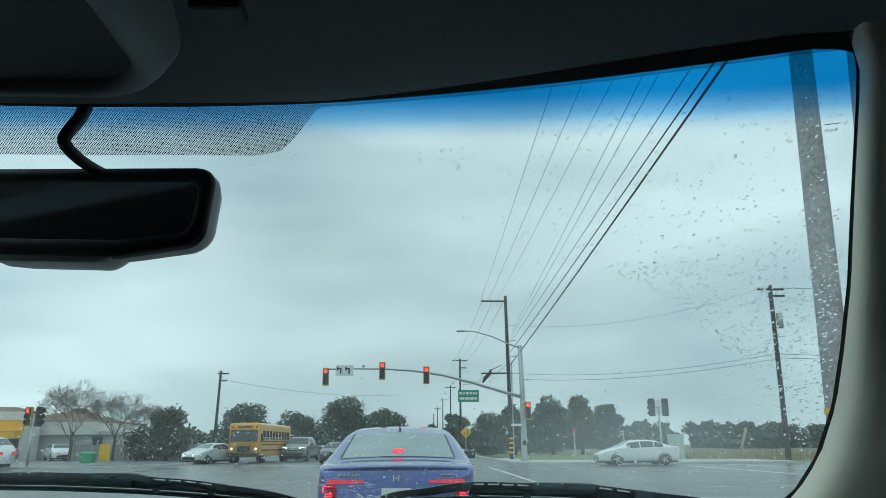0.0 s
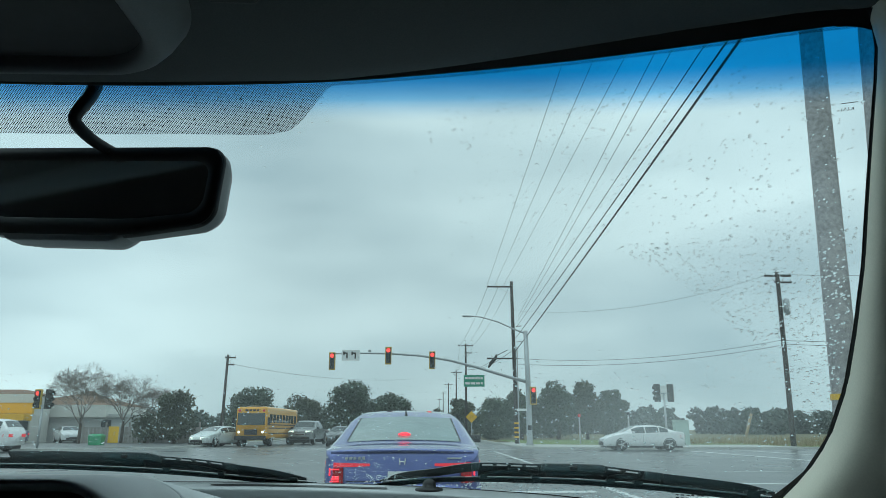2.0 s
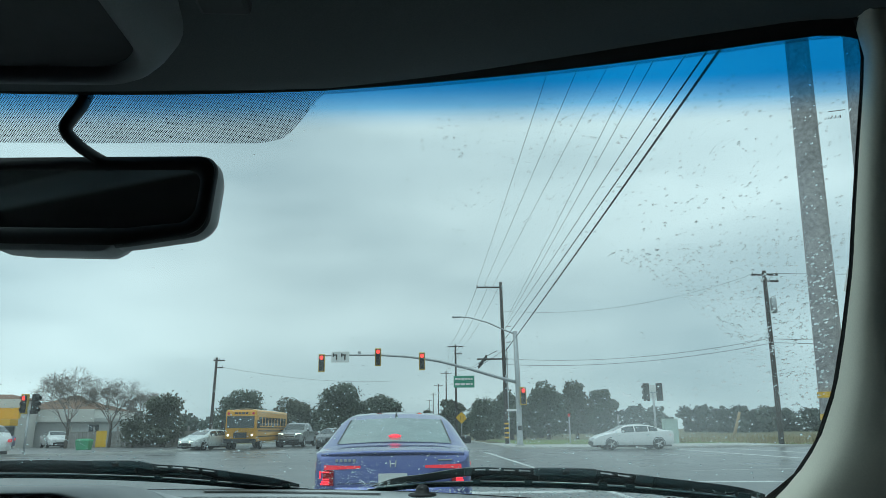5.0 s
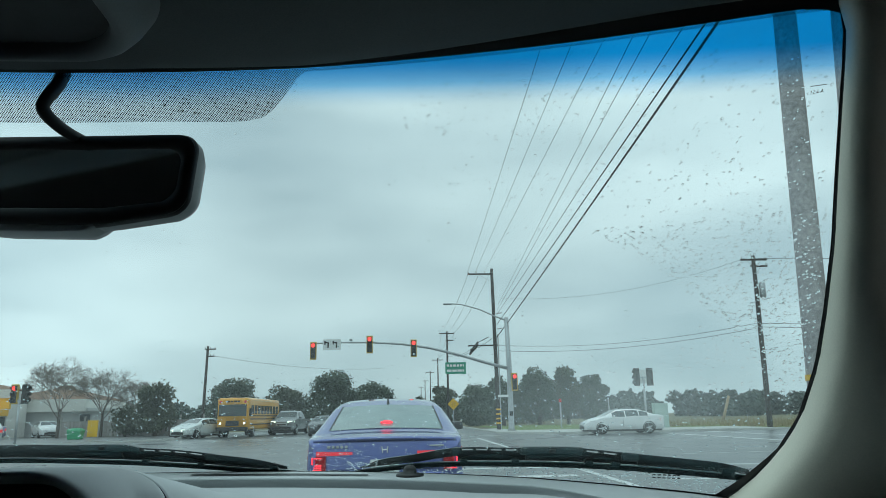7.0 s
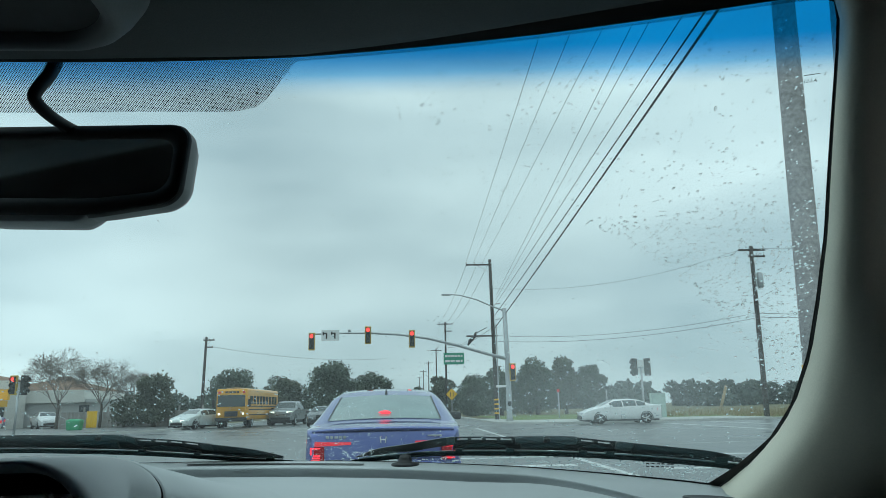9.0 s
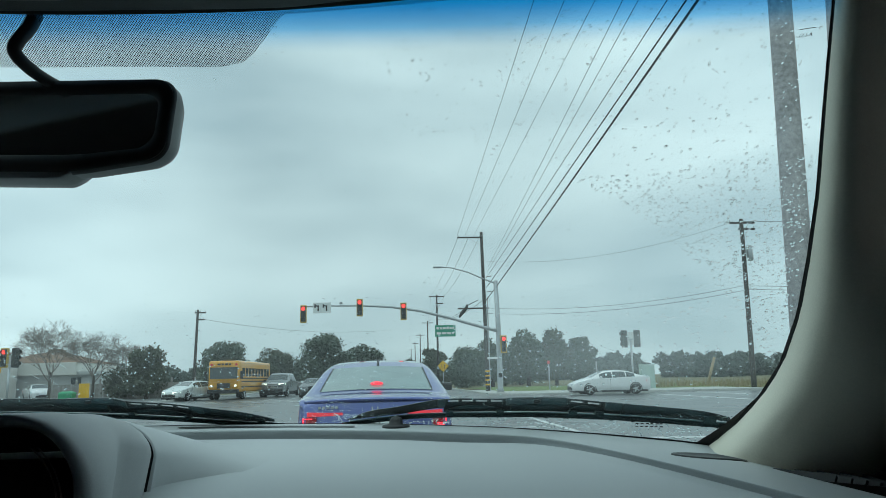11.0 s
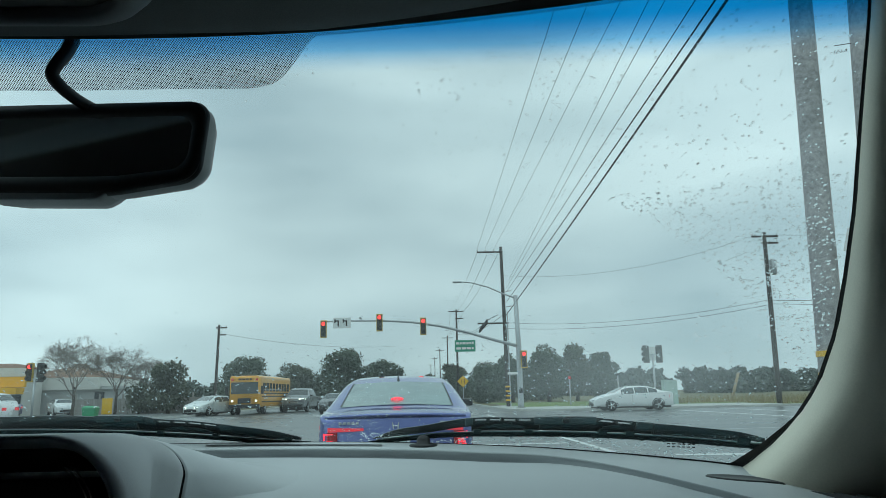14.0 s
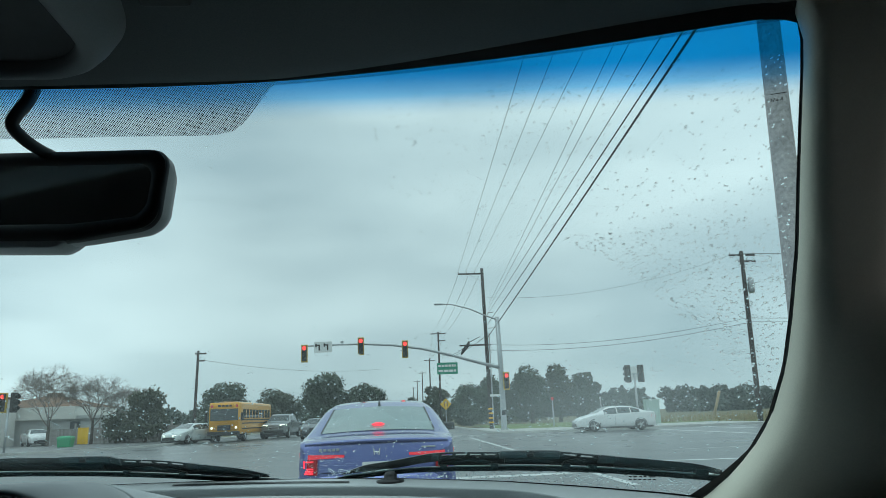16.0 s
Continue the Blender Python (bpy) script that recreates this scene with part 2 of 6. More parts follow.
M = {
    "glass": windscreen_material(), "dots": dot_material(), "water": water_material(),
    "frit": material("black_ceramic_edge", (0.01, 0.01, 0.011), 0.5, bump=0),
    "headliner": material("dark_grey_headliner_cloth", (0.105, 0.11, 0.112), 0.95, vary=0.15, grain=900, bump=0.3, spec=0.1),
    "console": material("dark_grey_console_plastic", (0.16, 0.165, 0.17), 0.6, vary=0.1, grain=700, bump=0.1),
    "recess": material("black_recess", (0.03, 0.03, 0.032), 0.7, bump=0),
    "pillar": material("light_beige_pillar_trim", (0.79, 0.745, 0.63), 0.75, vary=0.06, grain=600, bump=0.15, spec=0.3),
    "dash": material("grey_soft_dashboard", (0.47, 0.49, 0.50), 0.42, vary=0.08, grain=900, bump=0.25, spec=0.4),
    "hood": material("grey_instrument_hood", (0.47, 0.48, 0.486), 0.6, vary=0.08, grain=900, bump=0.25, spec=0.4),
    "mirror_back": material("dark_grey_mirror_back", (0.17, 0.172, 0.175), 0.5, vary=0.1, grain=500, bump=0.1),
    "black": material("black_plastic", (0.011, 0.011, 0.012), 0.45, vary=0.2, grain=300, bump=0.1),
    "wiper": material("wet_black_wiper_plastic", (0.030, 0.031, 0.032), 0.32, vary=0.25, grain=260, bump=0.12),
    "wiper_claw": material("paler_wiper_plastic", (0.075, 0.078, 0.080), 0.4, vary=0.25, grain=260, bump=0.12),
    "rubber": material("black_rubber", (0.012, 0.012, 0.012), 0.75, vary=0.2, grain=200, bump=0.1),
    "steel": material("brushed_steel", (0.55, 0.56, 0.57), 0.3, 1.0, 0.1, 300, 0.05),
    "mirror": material("mirror_glass", (0.42, 0.45, 0.44), 0.02, 1.0, 0.0, 50, 0.0),
    "cabin": material("dark_cabin_lining", (0.05, 0.05, 0.052), 0.9, bump=0.2),
    "shell": material("silver_car_paint", (0.42, 0.43, 0.44), 0.3, 0.4, 0.05, 200, 0.0, coat=0.6),
    "road": road_material(),
    "paint": material("worn_white_road_paint", (0.62, 0.63, 0.62), 0.5, 0, 0.25, 30, 0.2),
    "paint_y": material("worn_yellow_road_paint", (0.55, 0.40, 0.07), 0.5, 0, 0.25, 30, 0.2),
    "concrete": material("grey_concrete", (0.42, 0.42, 0.40), 0.75, 0, 0.2, 30, 0.3, 1.2),
    "ground": grass_material("wet_winter_field", (0.16, 0.125, 0.075), (0.12, 0.125, 0.05)),
    "grass": grass_material("wet_green_grass", (0.10, 0.17, 0.035), (0.16, 0.19, 0.06)),
    # pole wood: weathered grey, lightened further to imitate haze
    "wood": material("weathered_hazed_pole_wood", (0.40, 0.38, 0.385), 0.85, 0, 0.4, 18, 0.5, 1.5),
    "wood_dark": material("dark_tarred_pole_wood", (0.055, 0.048, 0.043), 0.85, 0, 0.4, 18, 0.5, 1.5),
    "dry": material("dry_tan_grass", (0.30, 0.235, 0.13), 0.9, 0, 0.4, 4, 0.0, 0.3),
    "forecourt": material("wet_grey_forecourt", (0.16, 0.16, 0.16), 0.4, 0, 0.25, 20, 0.2, 0.4),
    "wood_pale": material("pale_pole_wood", (0.34, 0.26, 0.16), 0.85, 0, 0.3, 18, 0.4, 1.5),
    "wire": material("black_cable", (0.02, 0.02, 0.022), 0.6, bump=0),
    "galv": material("galvanised_steel", (0.40, 0.42, 0.43), 0.45, 0.6, 0.12, 30, 0.1),
    "insul": material("grey_porcelain", (0.35, 0.36, 0.37), 0.3, bump=0),
    "sig_black": material("black_signal_housing", (0.02, 0.021, 0.02), 0.55, vary=0.2, grain=60, bump=0.05),
    "sig_yellow": material("yellow_signal_housing", (0.50, 0.33, 0.04), 0.5, vary=0.15, grain=60, bump=0.05),
    "lens_dark": material("unlit_signal_lens", (0.03, 0.035, 0.03), 0.2, bump=0),
    "lamp_red": lamp_material("lit_red_signal", (1.0, 0.05, 0.035), 2.2),
    "lamp_arrow": lamp_material("lit_red_arrow", (1.0, 0.05, 0.035), 2.2),
    "brake": lamp_material("lit_brake_light", (1.0, 0.03, 0.05), 2.0),
    "tail_bar": lamp_material("glowing_red_light_bar", (1.0, 0.05, 0.07), 0.62, (0.40, 0.03, 0.04)),
    "tail_dark": lamp_material("deep_red_lamp_lens", (1.0, 0.03, 0.04), 0.10, (0.16, 0.015, 0.02)),
    "tail": lamp_material("red_tail_light", (1.0, 0.04, 0.05), 0.55, (0.35, 0.02, 0.03)),
    "headlamp": lamp_material("lit_headlight", (1.0, 0.88, 0.68), 1.5, (0.7, 0.7, 0.7)),
    "headlamp_off": material("clear_headlight_lens", (0.5, 0.52, 0.55), 0.12, bump=0),
    "sign_green": material("green_sign_sheeting", (0.015, 0.26, 0.16), 0.4, vary=0.1, grain=40, bump=0),
    "sign_white": material("white_sign_sheeting", (0.70, 0.71, 0.70), 0.4, vary=0.1, grain=40, bump=0),
    "sign_yellow": material("yellow_sign_sheeting", (0.72, 0.40, 0.01), 0.4, vary=0.1, grain=40, bump=0),
    "sign_red": material("red_sign_sheeting", (0.62, 0.05, 0.05), 0.4, vary=0.1, grain=40, bump=0),
    "sign_blue": material("blue_sign_sheeting", (0.08, 0.14, 0.42), 0.4, vary=0.1, grain=40, bump=0),
    "ink": material("black_sign_ink", (0.02, 0.02, 0.02), 0.5, bump=0),
    "leaf": material("dark_evergreen_leaf", (0.066, 0.090, 0.060), 0.6, 0, 0.5, 6, 0.0, 0.5),
    "leaf_b": material("olive_leaf", (0.076, 0.088, 0.057), 0.6, 0, 0.5, 6, 0.0, 0.5),
    # far leaves: haze of the wet air put into a paler base colour
    "leaf_far": material("haze_pale_far_leaf", (0.10, 0.125, 0.11), 0.8, 0, 0.4, 3, 0.0, 0.3),
    "bark": material("wet_bark", (0.075, 0.062, 0.05), 0.85, 0, 0.3, 25, 0.3),
    "twig": material("bare_grey_twig", (0.23, 0.20, 0.18), 0.85, 0, 0.3, 25, 0.0),
    "stucco": material("off_white_stucco", (0.62, 0.61, 0.57), 0.85, 0, 0.1, 20, 0.3, 0.6),
    "stucco_grey": material("pale_grey_stucco", (0.50, 0.51, 0.50), 0.85, 0, 0.1, 20, 0.3, 0.6),
    "tile": material("brown_roof_tile", (0.20, 0.115, 0.075), 0.8, 0, 0.3, 8, 0.4, 1.0),
    "band_y": material("yellow_fascia", (0.80, 0.42, 0.015), 0.4, vary=0.08, grain=20, bump=0),
    "window": material("dark_window_glass", (0.03, 0.04, 0.045), 0.06, bump=0),
    "tyre": material("tyre_rubber", (0.016, 0.016, 0.016), 0.8, vary=0.2, grain=80, bump=0.2),
    "rim": material("alloy_rim", (0.50, 0.51, 0.52), 0.3, 0.8, 0.1, 60, 0.0),
    "car_glass": material("dark_car_glass", (0.035, 0.048, 0.05), 0.05, vary=0.1, bump=0, coat=0.5),
    # rear glass: reflected sky put into the pale base colour, besides mist
    "car_glass_pale": material("misted_sky_pale_rear_glass", (0.19, 0.26, 0.255), 0.10, vary=0.25, grain=90, bump=0.0, coat=0.8),
    "car_blue": material("metallic_blue_paint", (0.11, 0.14, 0.36), 0.34, 0.6, 0.06, 400, 0.0, coat=1.0),
    "car_white": material("white_car_paint", (0.74, 0.75, 0.75), 0.25, 0, 0.05, 100, 0.0, coat=0.8),
    "car_silver": material("silver_green_car_paint", (0.60, 0.64, 0.63), 0.3, 0.25, 0.06, 300, 0.0, coat=0.8),
    "car_dark": material("dark_grey_car_paint", (0.055, 0.06, 0.065), 0.28, 0.3, 0.06, 300, 0.0, coat=0.8),
    "car_grey": material("mid_grey_car_paint", (0.24, 0.255, 0.26), 0.3, 0.3, 0.06, 300, 0.0, coat=0.8),
    "bus_yellow": material("school_bus_yellow_paint", (0.72, 0.33, 0.015), 0.35, 0, 0.08, 40, 0.0, coat=0.4),
    "bus_roof": material("pale_bus_roof_paint", (0.66, 0.55, 0.33), 0.4, 0, 0.08, 40, 0.0),
    "green_bin": material("green_plastic_bin", (0.03, 0.30, 0.14), 0.5, 0, 0.1, 40, 0.0),
    "cabinet_green": material("pale_green_cabinet_paint", (0.36, 0.47, 0.42), 0.5, 0, 0.1, 30, 0.0),
    "fence": material("grey_weathered_fence_wood", (0.30, 0.28, 0.26), 0.85, 0, 0.25, 15, 0.3, each=0.2),
}


# ---------------------------------------------------------------- mesh helpers
def part(name, bm, mat_name, parent=None, label="", smooth=False, bevel=0.0, thick=0.0):
    if smooth:
        for f in bm.faces:
            f.smooth = True
    me = bpy.data.meshes.new(name)
    bm.to_mesh(me)
    bm.free()
    me.materials.append(M[mat_name])
    ob = new(name, me)
    if parent is not None:
        ob.parent = parent
    if thick:
        s = ob.modifiers.new("thickness", "SOLIDIFY")
        s.thickness, s.offset = thick, -1.0
    if bevel:
        b = ob.modifiers.new("edge", "BEVEL")
        b.width, b.segments, b.limit_method = bevel, 2, "ANGLE"
    if label:
        tagged(ob, label)
    return ob


def thing(name, m, label, category, group="", kind=""):
    ob = new(name)
    ob.empty_display_size = 0.2
    ob.matrix_world = m if isinstance(m, Matrix) else Matrix.Translation(m)
    return tagged(ob, label, category, group, kind)


def box(bm, x0, x1, y0, y1, z0, z1):
    v = [bm.verts.new(p) for p in ((x0, y0, z0), (x1, y0, z0), (x1, y1, z0), (x0, y1, z0), (x0, y0, z1), (x1, y0, z1), (x1, y1, z1), (x0, y1, z1))]
    for f in ((3, 2, 1, 0), (4, 5, 6, 7), (0, 1, 5, 4), (1, 2, 6, 5), (2, 3, 7, 6), (3, 0, 4, 7)):
        bm.faces.new([v[i] for i in f])
    return bm


def boxed(x0, x1, y0, y1, z0, z1):
    return box(bmesh.new(), x0, x1, y0, y1, z0, z1)


def tube(bm, pts, radii, n=8, cap=True):
    """A round bar through pts; radii is one number or one for each point."""
    pts = [Vector(p) for p in pts]
    if isinstance(radii, (int, float)):
        radii = [radii] * len(pts)
    rings = []
    for i, p in enumerate(pts):
        d = (pts[min(i + 1, len(pts) - 1)] - pts[max(i - 1, 0)]).normalized()
        if i == 0:
            a = d.cross(Vector((0, 0, 1)) if abs(d.z) < 0.95 else Vector((1, 0, 0)))
        a = (a - d * a.dot(d)).normalized()
        b = d.cross(a).normalized()
        rings.append([bm.verts.new(p + (a * math.cos(2 * math.pi * k / n) + b * math.sin(2 * math.pi * k / n)) * radii[i]) for k in range(n)])
    for r, s in zip(rings, rings[1:]):
        for k in range(n):
            bm.faces.new((r[k], r[(k + 1) % n], s[(k + 1) % n], s[k]))
    if cap:
        bm.faces.new(rings[0][::-1])
        bm.faces.new(rings[-1])
    return bm


def tubed(pts, radii, n=8):
    return tube(bmesh.new(), pts, radii, n)


def loft(rows, close=False, cap=False):
    """Skin over rows of points of equal length."""
    bm = bmesh.new()
    vs = [[bm.verts.new(p) for p in r] for r in rows]
    for r, s in zip(vs, vs[1:]):
        m = len(r)
        for k in range(m if close else m - 1):
            bm.faces.new((r[k], r[(k + 1) % m], s[(k + 1) % m], s[k]))
    if cap:
        bm.faces.new(vs[0][::-1])
        bm.faces.new(vs[-1])
    bmesh.ops.recalc_face_normals(bm, faces=bm.faces)
    return bm


def placed(bm, m):
    bmesh.ops.transform(bm, matrix=m, verts=bm.verts)
    return bm


def lerp(table, x):
    """Reads a smooth line through (x, value) pairs."""
    if x <= table[0][0]:
        return table[0][1]
    for (a, p), (b, q) in zip(table, table[1:]):
        if x <= b:
            return p + (q - p) * (x - a) / (b - a)
    return table[-1][1]


def rounded(x0, x1, z0, z1, r, n=5):
    """Corner points of a rounded rectangle in x and z."""
    out = []
    for cx, cz, a0 in ((x1 - r, z1 - r, 0), (x0 + r, z1 - r, 90), (x0 + r, z0 + r, 180), (x1 - r, z0 + r, 270)):
        for k in range(n + 1):
            a = radians(a0 + 90 * k / n)
            out.append((cx + r * math.cos(a), cz + r * math.sin(a)))
    return out


# ---------------------------------------------------------------- own car: windscreen shape
def screen_y(x, z):
    """How far ahead the curved, raked windscreen stands at x and z."""
    s = (z - 1.12) / 0.36
    return (1.02 - 0.4445 * s) - (0.55 - 0.30 * s) * x * x


EDGE_TOP = [(0.0, 1.4875), (0.17, 1.4865), (0.297, 1.4840), (0.40, 1.4870), (0.49, 1.4905), (0.574, 1.4935), (0.652, 1.4945), (0.684, 1.4925)]
GLASS_TOP = [(0.0, 1.4850), (0.297, 1.4815), (0.49, 1.4825), (0.654, 1.4845), (0.688, 1.4835)]
EDGE_SIDE = [(1.090, 0.690), (1.114, 0.709), (1.128, 0.719), (1.158, 0.7335), (1.19, 0.742), (1.235, 0.7435), (1.28, 0.739), (1.33, 0.732), (1.40, 0.7175), (1.45, 0.707), (1.477, 0.700), (1.487, 0.690)]
DASH_RIM = [(0.0, 1.128), (0.24, 1.128), (0.38, 1.127), (0.516, 1.123), (0.604, 1.1175), (0.682, 1.1115), (0.75, 1.104)]

own_car = thing("own_car", CAR, "silver car cabin with grey dashboard and wet windscreen", "car")

# windscreen pane
rows = []
for i in range(25):
    z = 1.085 + (1.500 - 1.085) * i / 24
    w = lerp(EDGE_SIDE, z) + 0.03
    rows.append([(-w + 2 * w * k / 40, screen_y(-w + 2 * w * k / 40, z), z) for k in range(41)])
windscreen = part("windscreen", loft(rows), "glass", own_car, "curved windscreen with a blue shade band along its top", True)

# printed black edge along the top and both sides, and dotted field round the mirror
def strip(outer, inner, n, depth=-0.003):
    r = []
    for i in range(n + 1):
        (xa, za), (xb, zb) = outer(i / n), inner(i / n)
        r.append([(xa + (xb - xa) * k / 3, screen_y(xa + (xb - xa) * k / 3, za + (zb - za) * k / 3) + depth, za + (zb - za) * k / 3) for k in range(4)])
    return loft(r)


for sgn in (1, -1):
    part("edge_print", strip(lambda u: (sgn * 0.70 * u, 1.502), lambda u: (sgn * 0.69 * u, lerp(GLASS_TOP, 0.69 * u) + 0.0002), 24), "frit", windscreen)
    part("edge_print", strip(lambda u: (sgn * (lerp(EDGE_SIDE, 1.09 + 0.40 * u) + 0.03), 1.09 + 0.40 * u),
                             lambda u: (sgn * (lerp(EDGE_SIDE, 1.09 + 0.40 * u) - 0.0015 - 0.014 * max(0.0, 1.0 - u / 0.17)), 1.09 + 0.40 * u), 40), "frit", windscreen)
    part("edge_print", strip(lambda u: (sgn * 0.70 * u, 1.088), lambda u: (sgn * 0.70 * u, lerp(DASH_RIM, 0.70 * u) + 0.0005 + 0.0025 * max(0.0, u - 0.6)), 24), "frit", windscreen)
    part("edge_print", strip(lambda u: (sgn * (0.672 + 0.05 * u), 1.502), lambda u: (sgn * (0.672 + 0.05 * u), 1.4836 - 0.02 * u * u), 8), "frit", windscreen)
    part("edge_dots", strip(lambda u: (sgn * 0.69 * u, lerp(GLASS_TOP, 0.69 * u) + 0.0003), lambda u: (sgn * 0.69 * u, lerp(GLASS_TOP, 0.69 * u) - 0.0016), 24, -0.002), "dots", windscreen)
FIELD = [(0.0, 1.4557), (0.154, 1.4545), (0.235, 1.4522), (0.255, 1.4545), (0.266, 1.4602), (0.276, 1.468), (0.290, 1.4785), (0.298, 1.4815)]
for sgn in (1, -1):
    part("dotted_field", strip(lambda u: (sgn * 0.298 * u, lerp(GLASS_TOP, 0.298 * u)), lambda u: (sgn * 0.298 * u, lerp(FIELD, 0.298 * u)), 40, -0.002), "dots", windscreen)

# headliner and header over the windscreen
rows = []
for i in range(121):
    x = -0.90 + 1.80 * i / 120
    e = lerp(EDGE_TOP, min(abs(x), 0.684))
    y = screen_y(min(abs(x), 0.74), e)
    drop = min(0.034, 0.50 * max(0.0, abs(x) - 0.682))
    lip = 0.0045 - 0.0040 * min(1.0, max(0.0, abs(x) - 0.36) / 0.18)
    fw = 0.030 * min(1.0, max(0.0, abs(x) - 0.690) / 0.02)
    rows.append([(x, y + 0.012, e + 0.012), (x, y, e), (x, y - 0.010 - fw, e - lip - drop * 0.6), (x, y - 0.03 - fw, e - lip - 0.0005 - drop), (x, y - 0.075 - fw * 0.5, e + 0.002 - drop),
                 (x, y - 0.13, e + 0.016 - drop), (x, y - 0.25, e + 0.028 - drop), (x, y - 0.6, e + 0.035 - drop), (x, -1.3, e + 0.02 - drop)])
part("headliner", loft(rows), "headliner", own_car, "dark grey cloth headliner", True)

# overhead console with its rounded recess
con = []
for sc, dy, z in ((1.15, 0, 1.510), (1.11, 0, 1.490), (1.07, 0, 1.474), (1.035, 0, 1.465), (1.01, 0, 1.462), (0.985, 0, 1.463), (0.965, 0, 1.467), (0.955, 0, 1.476)):
    con.append([(-0.02 + a * sc, 0.392 + b * sc, z) for a, b in rounded(-0.20, 0.20, -0.11, 0.11, 0.05, 14)])
console = part("overhead_console", loft(con, True), "console", own_car, "dark overhead console with a rounded recess", True)
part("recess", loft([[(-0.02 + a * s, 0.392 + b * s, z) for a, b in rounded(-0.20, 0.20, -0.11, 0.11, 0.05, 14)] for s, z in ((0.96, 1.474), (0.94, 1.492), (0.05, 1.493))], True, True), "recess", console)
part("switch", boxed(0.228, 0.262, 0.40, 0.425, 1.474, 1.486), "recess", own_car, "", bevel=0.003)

# pillars
for sgn in (1, -1):
    prof = []
    for i in range(31):
        z = 1.02 + 0.48 * i / 30
        x = lerp(EDGE_SIDE, z)
        y = screen_y(x, z)
        s_ = lerp([(1.08, 2.0), (1.13, 1.45), (1.20, 1.05), (1.30, 0.66), (1.40, 0.50), (1.445, 0.46), (1.49, 0.36)], z)
        up = min(1.0, max(0.0, (z - 1.19) / 0.12))
        outer = [(0.003 * s_, -0.065 * s_, 0.003 * s_, -0.063 * s_), (0.018 * s_, -0.072 * s_, 0.014 * s_, -0.062 * s_), (0.034 * s_, -0.074 * s_, 0.030 * s_, -0.054 * s_), (0.075, -0.074 * s_, 0.055, -0.036 * s_), (0.11, -0.070 * s_, 0.09, -0.012 * s_), (0.16, -0.050 * s_, 0.13, 0.016)]
        inner = [(0.018, 0.010), (0.0045, 0.002), (0.0010, -0.004), (-0.0015 * s_, -0.012 * s_), (-0.0055 * s_, -0.028 * s_), (-0.0080 * s_, -0.044 * s_), (-0.0055 * s_, -0.058 * s_)]
        prof.append([(sgn * (x + a), y + b, z) for a, b in inner + [(p + (r - p) * up, q + (t - q) * up) for p, q, r, t in outer]])
    part("windscreen_pillar", loft(prof), "pillar", own_car, "light beige plastic pillar trim", True)
    part("pillar_seal", loft([[(sgn * (lerp(EDGE_SIDE, z) + a), screen_y(lerp(EDGE_SIDE, z), z) + b, z) for a, b in ((0.006, 0.004), (-0.0008, -0.001), (0.0005, -0.008), (0.006, -0.009))] for z in [1.08 + 0.41 * i / 40 for i in range(41)]]),
         "rubber", own_car, "black rubber seal", True)

# dashboard: a rear ledge under the glass, a groove, then a padded top that falls to the cabin
def smooth(v, a, b):
    u = min(1.0, max(0.0, (v - a) / (b - a)))
    return u * u * (3 - 2 * u)


def dash_z(x, y):
    rim = lerp(DASH_RIM, abs(x))
    ys = screen_y(min(abs(x), 0.76), rim)
    g = 0.058 + 0.16 * (max(0.0, abs(x) - 0.49) / 0.10) ** 3
    d = ys - y
    z = rim - 0.06 * min(max(d, 0.0), 0.06)
    if d > g:
        e = d - g
        fade = 1.0 - 0.55 * min(1.0, max(0.0, abs(x) - 0.46) / 0.12)
        z += fade * (-0.0170 * min(1.0, e / 0.003) + 0.0085 * smooth(e, 0.010, 0.019) - 0.0025 * smooth(e, 0.020, 0.07)) - 0.045 * e - 0.10 * max(0.0, e - 0.2) ** 2
    if abs(x) > 0.67:
        z -= 0.7 * (abs(x) - 0.67) ** 1.5 * min(1.0, max(d, 0.0) / 0.15)
    if x < 0.172 and y < 0.62:
        z -= 0.16 * min(1.0, (0.172 - x) / 0.008) * min(1.0, (0.62 - y) / 0.02)
    return z


rows = []
cols = sorted([s * (0.49 * k / 30) for k in range(31) for s in (1, -1)] + [s * (0.49 + 0.16 * k / 40) for k in range(1, 41) for s in (1, -1)] + [s * (0.65 + 0.19 * k / 12) for k in range(1, 13) for s in (1, -1)] + [0.1635, 0.1645, 0.168, 0.1725])
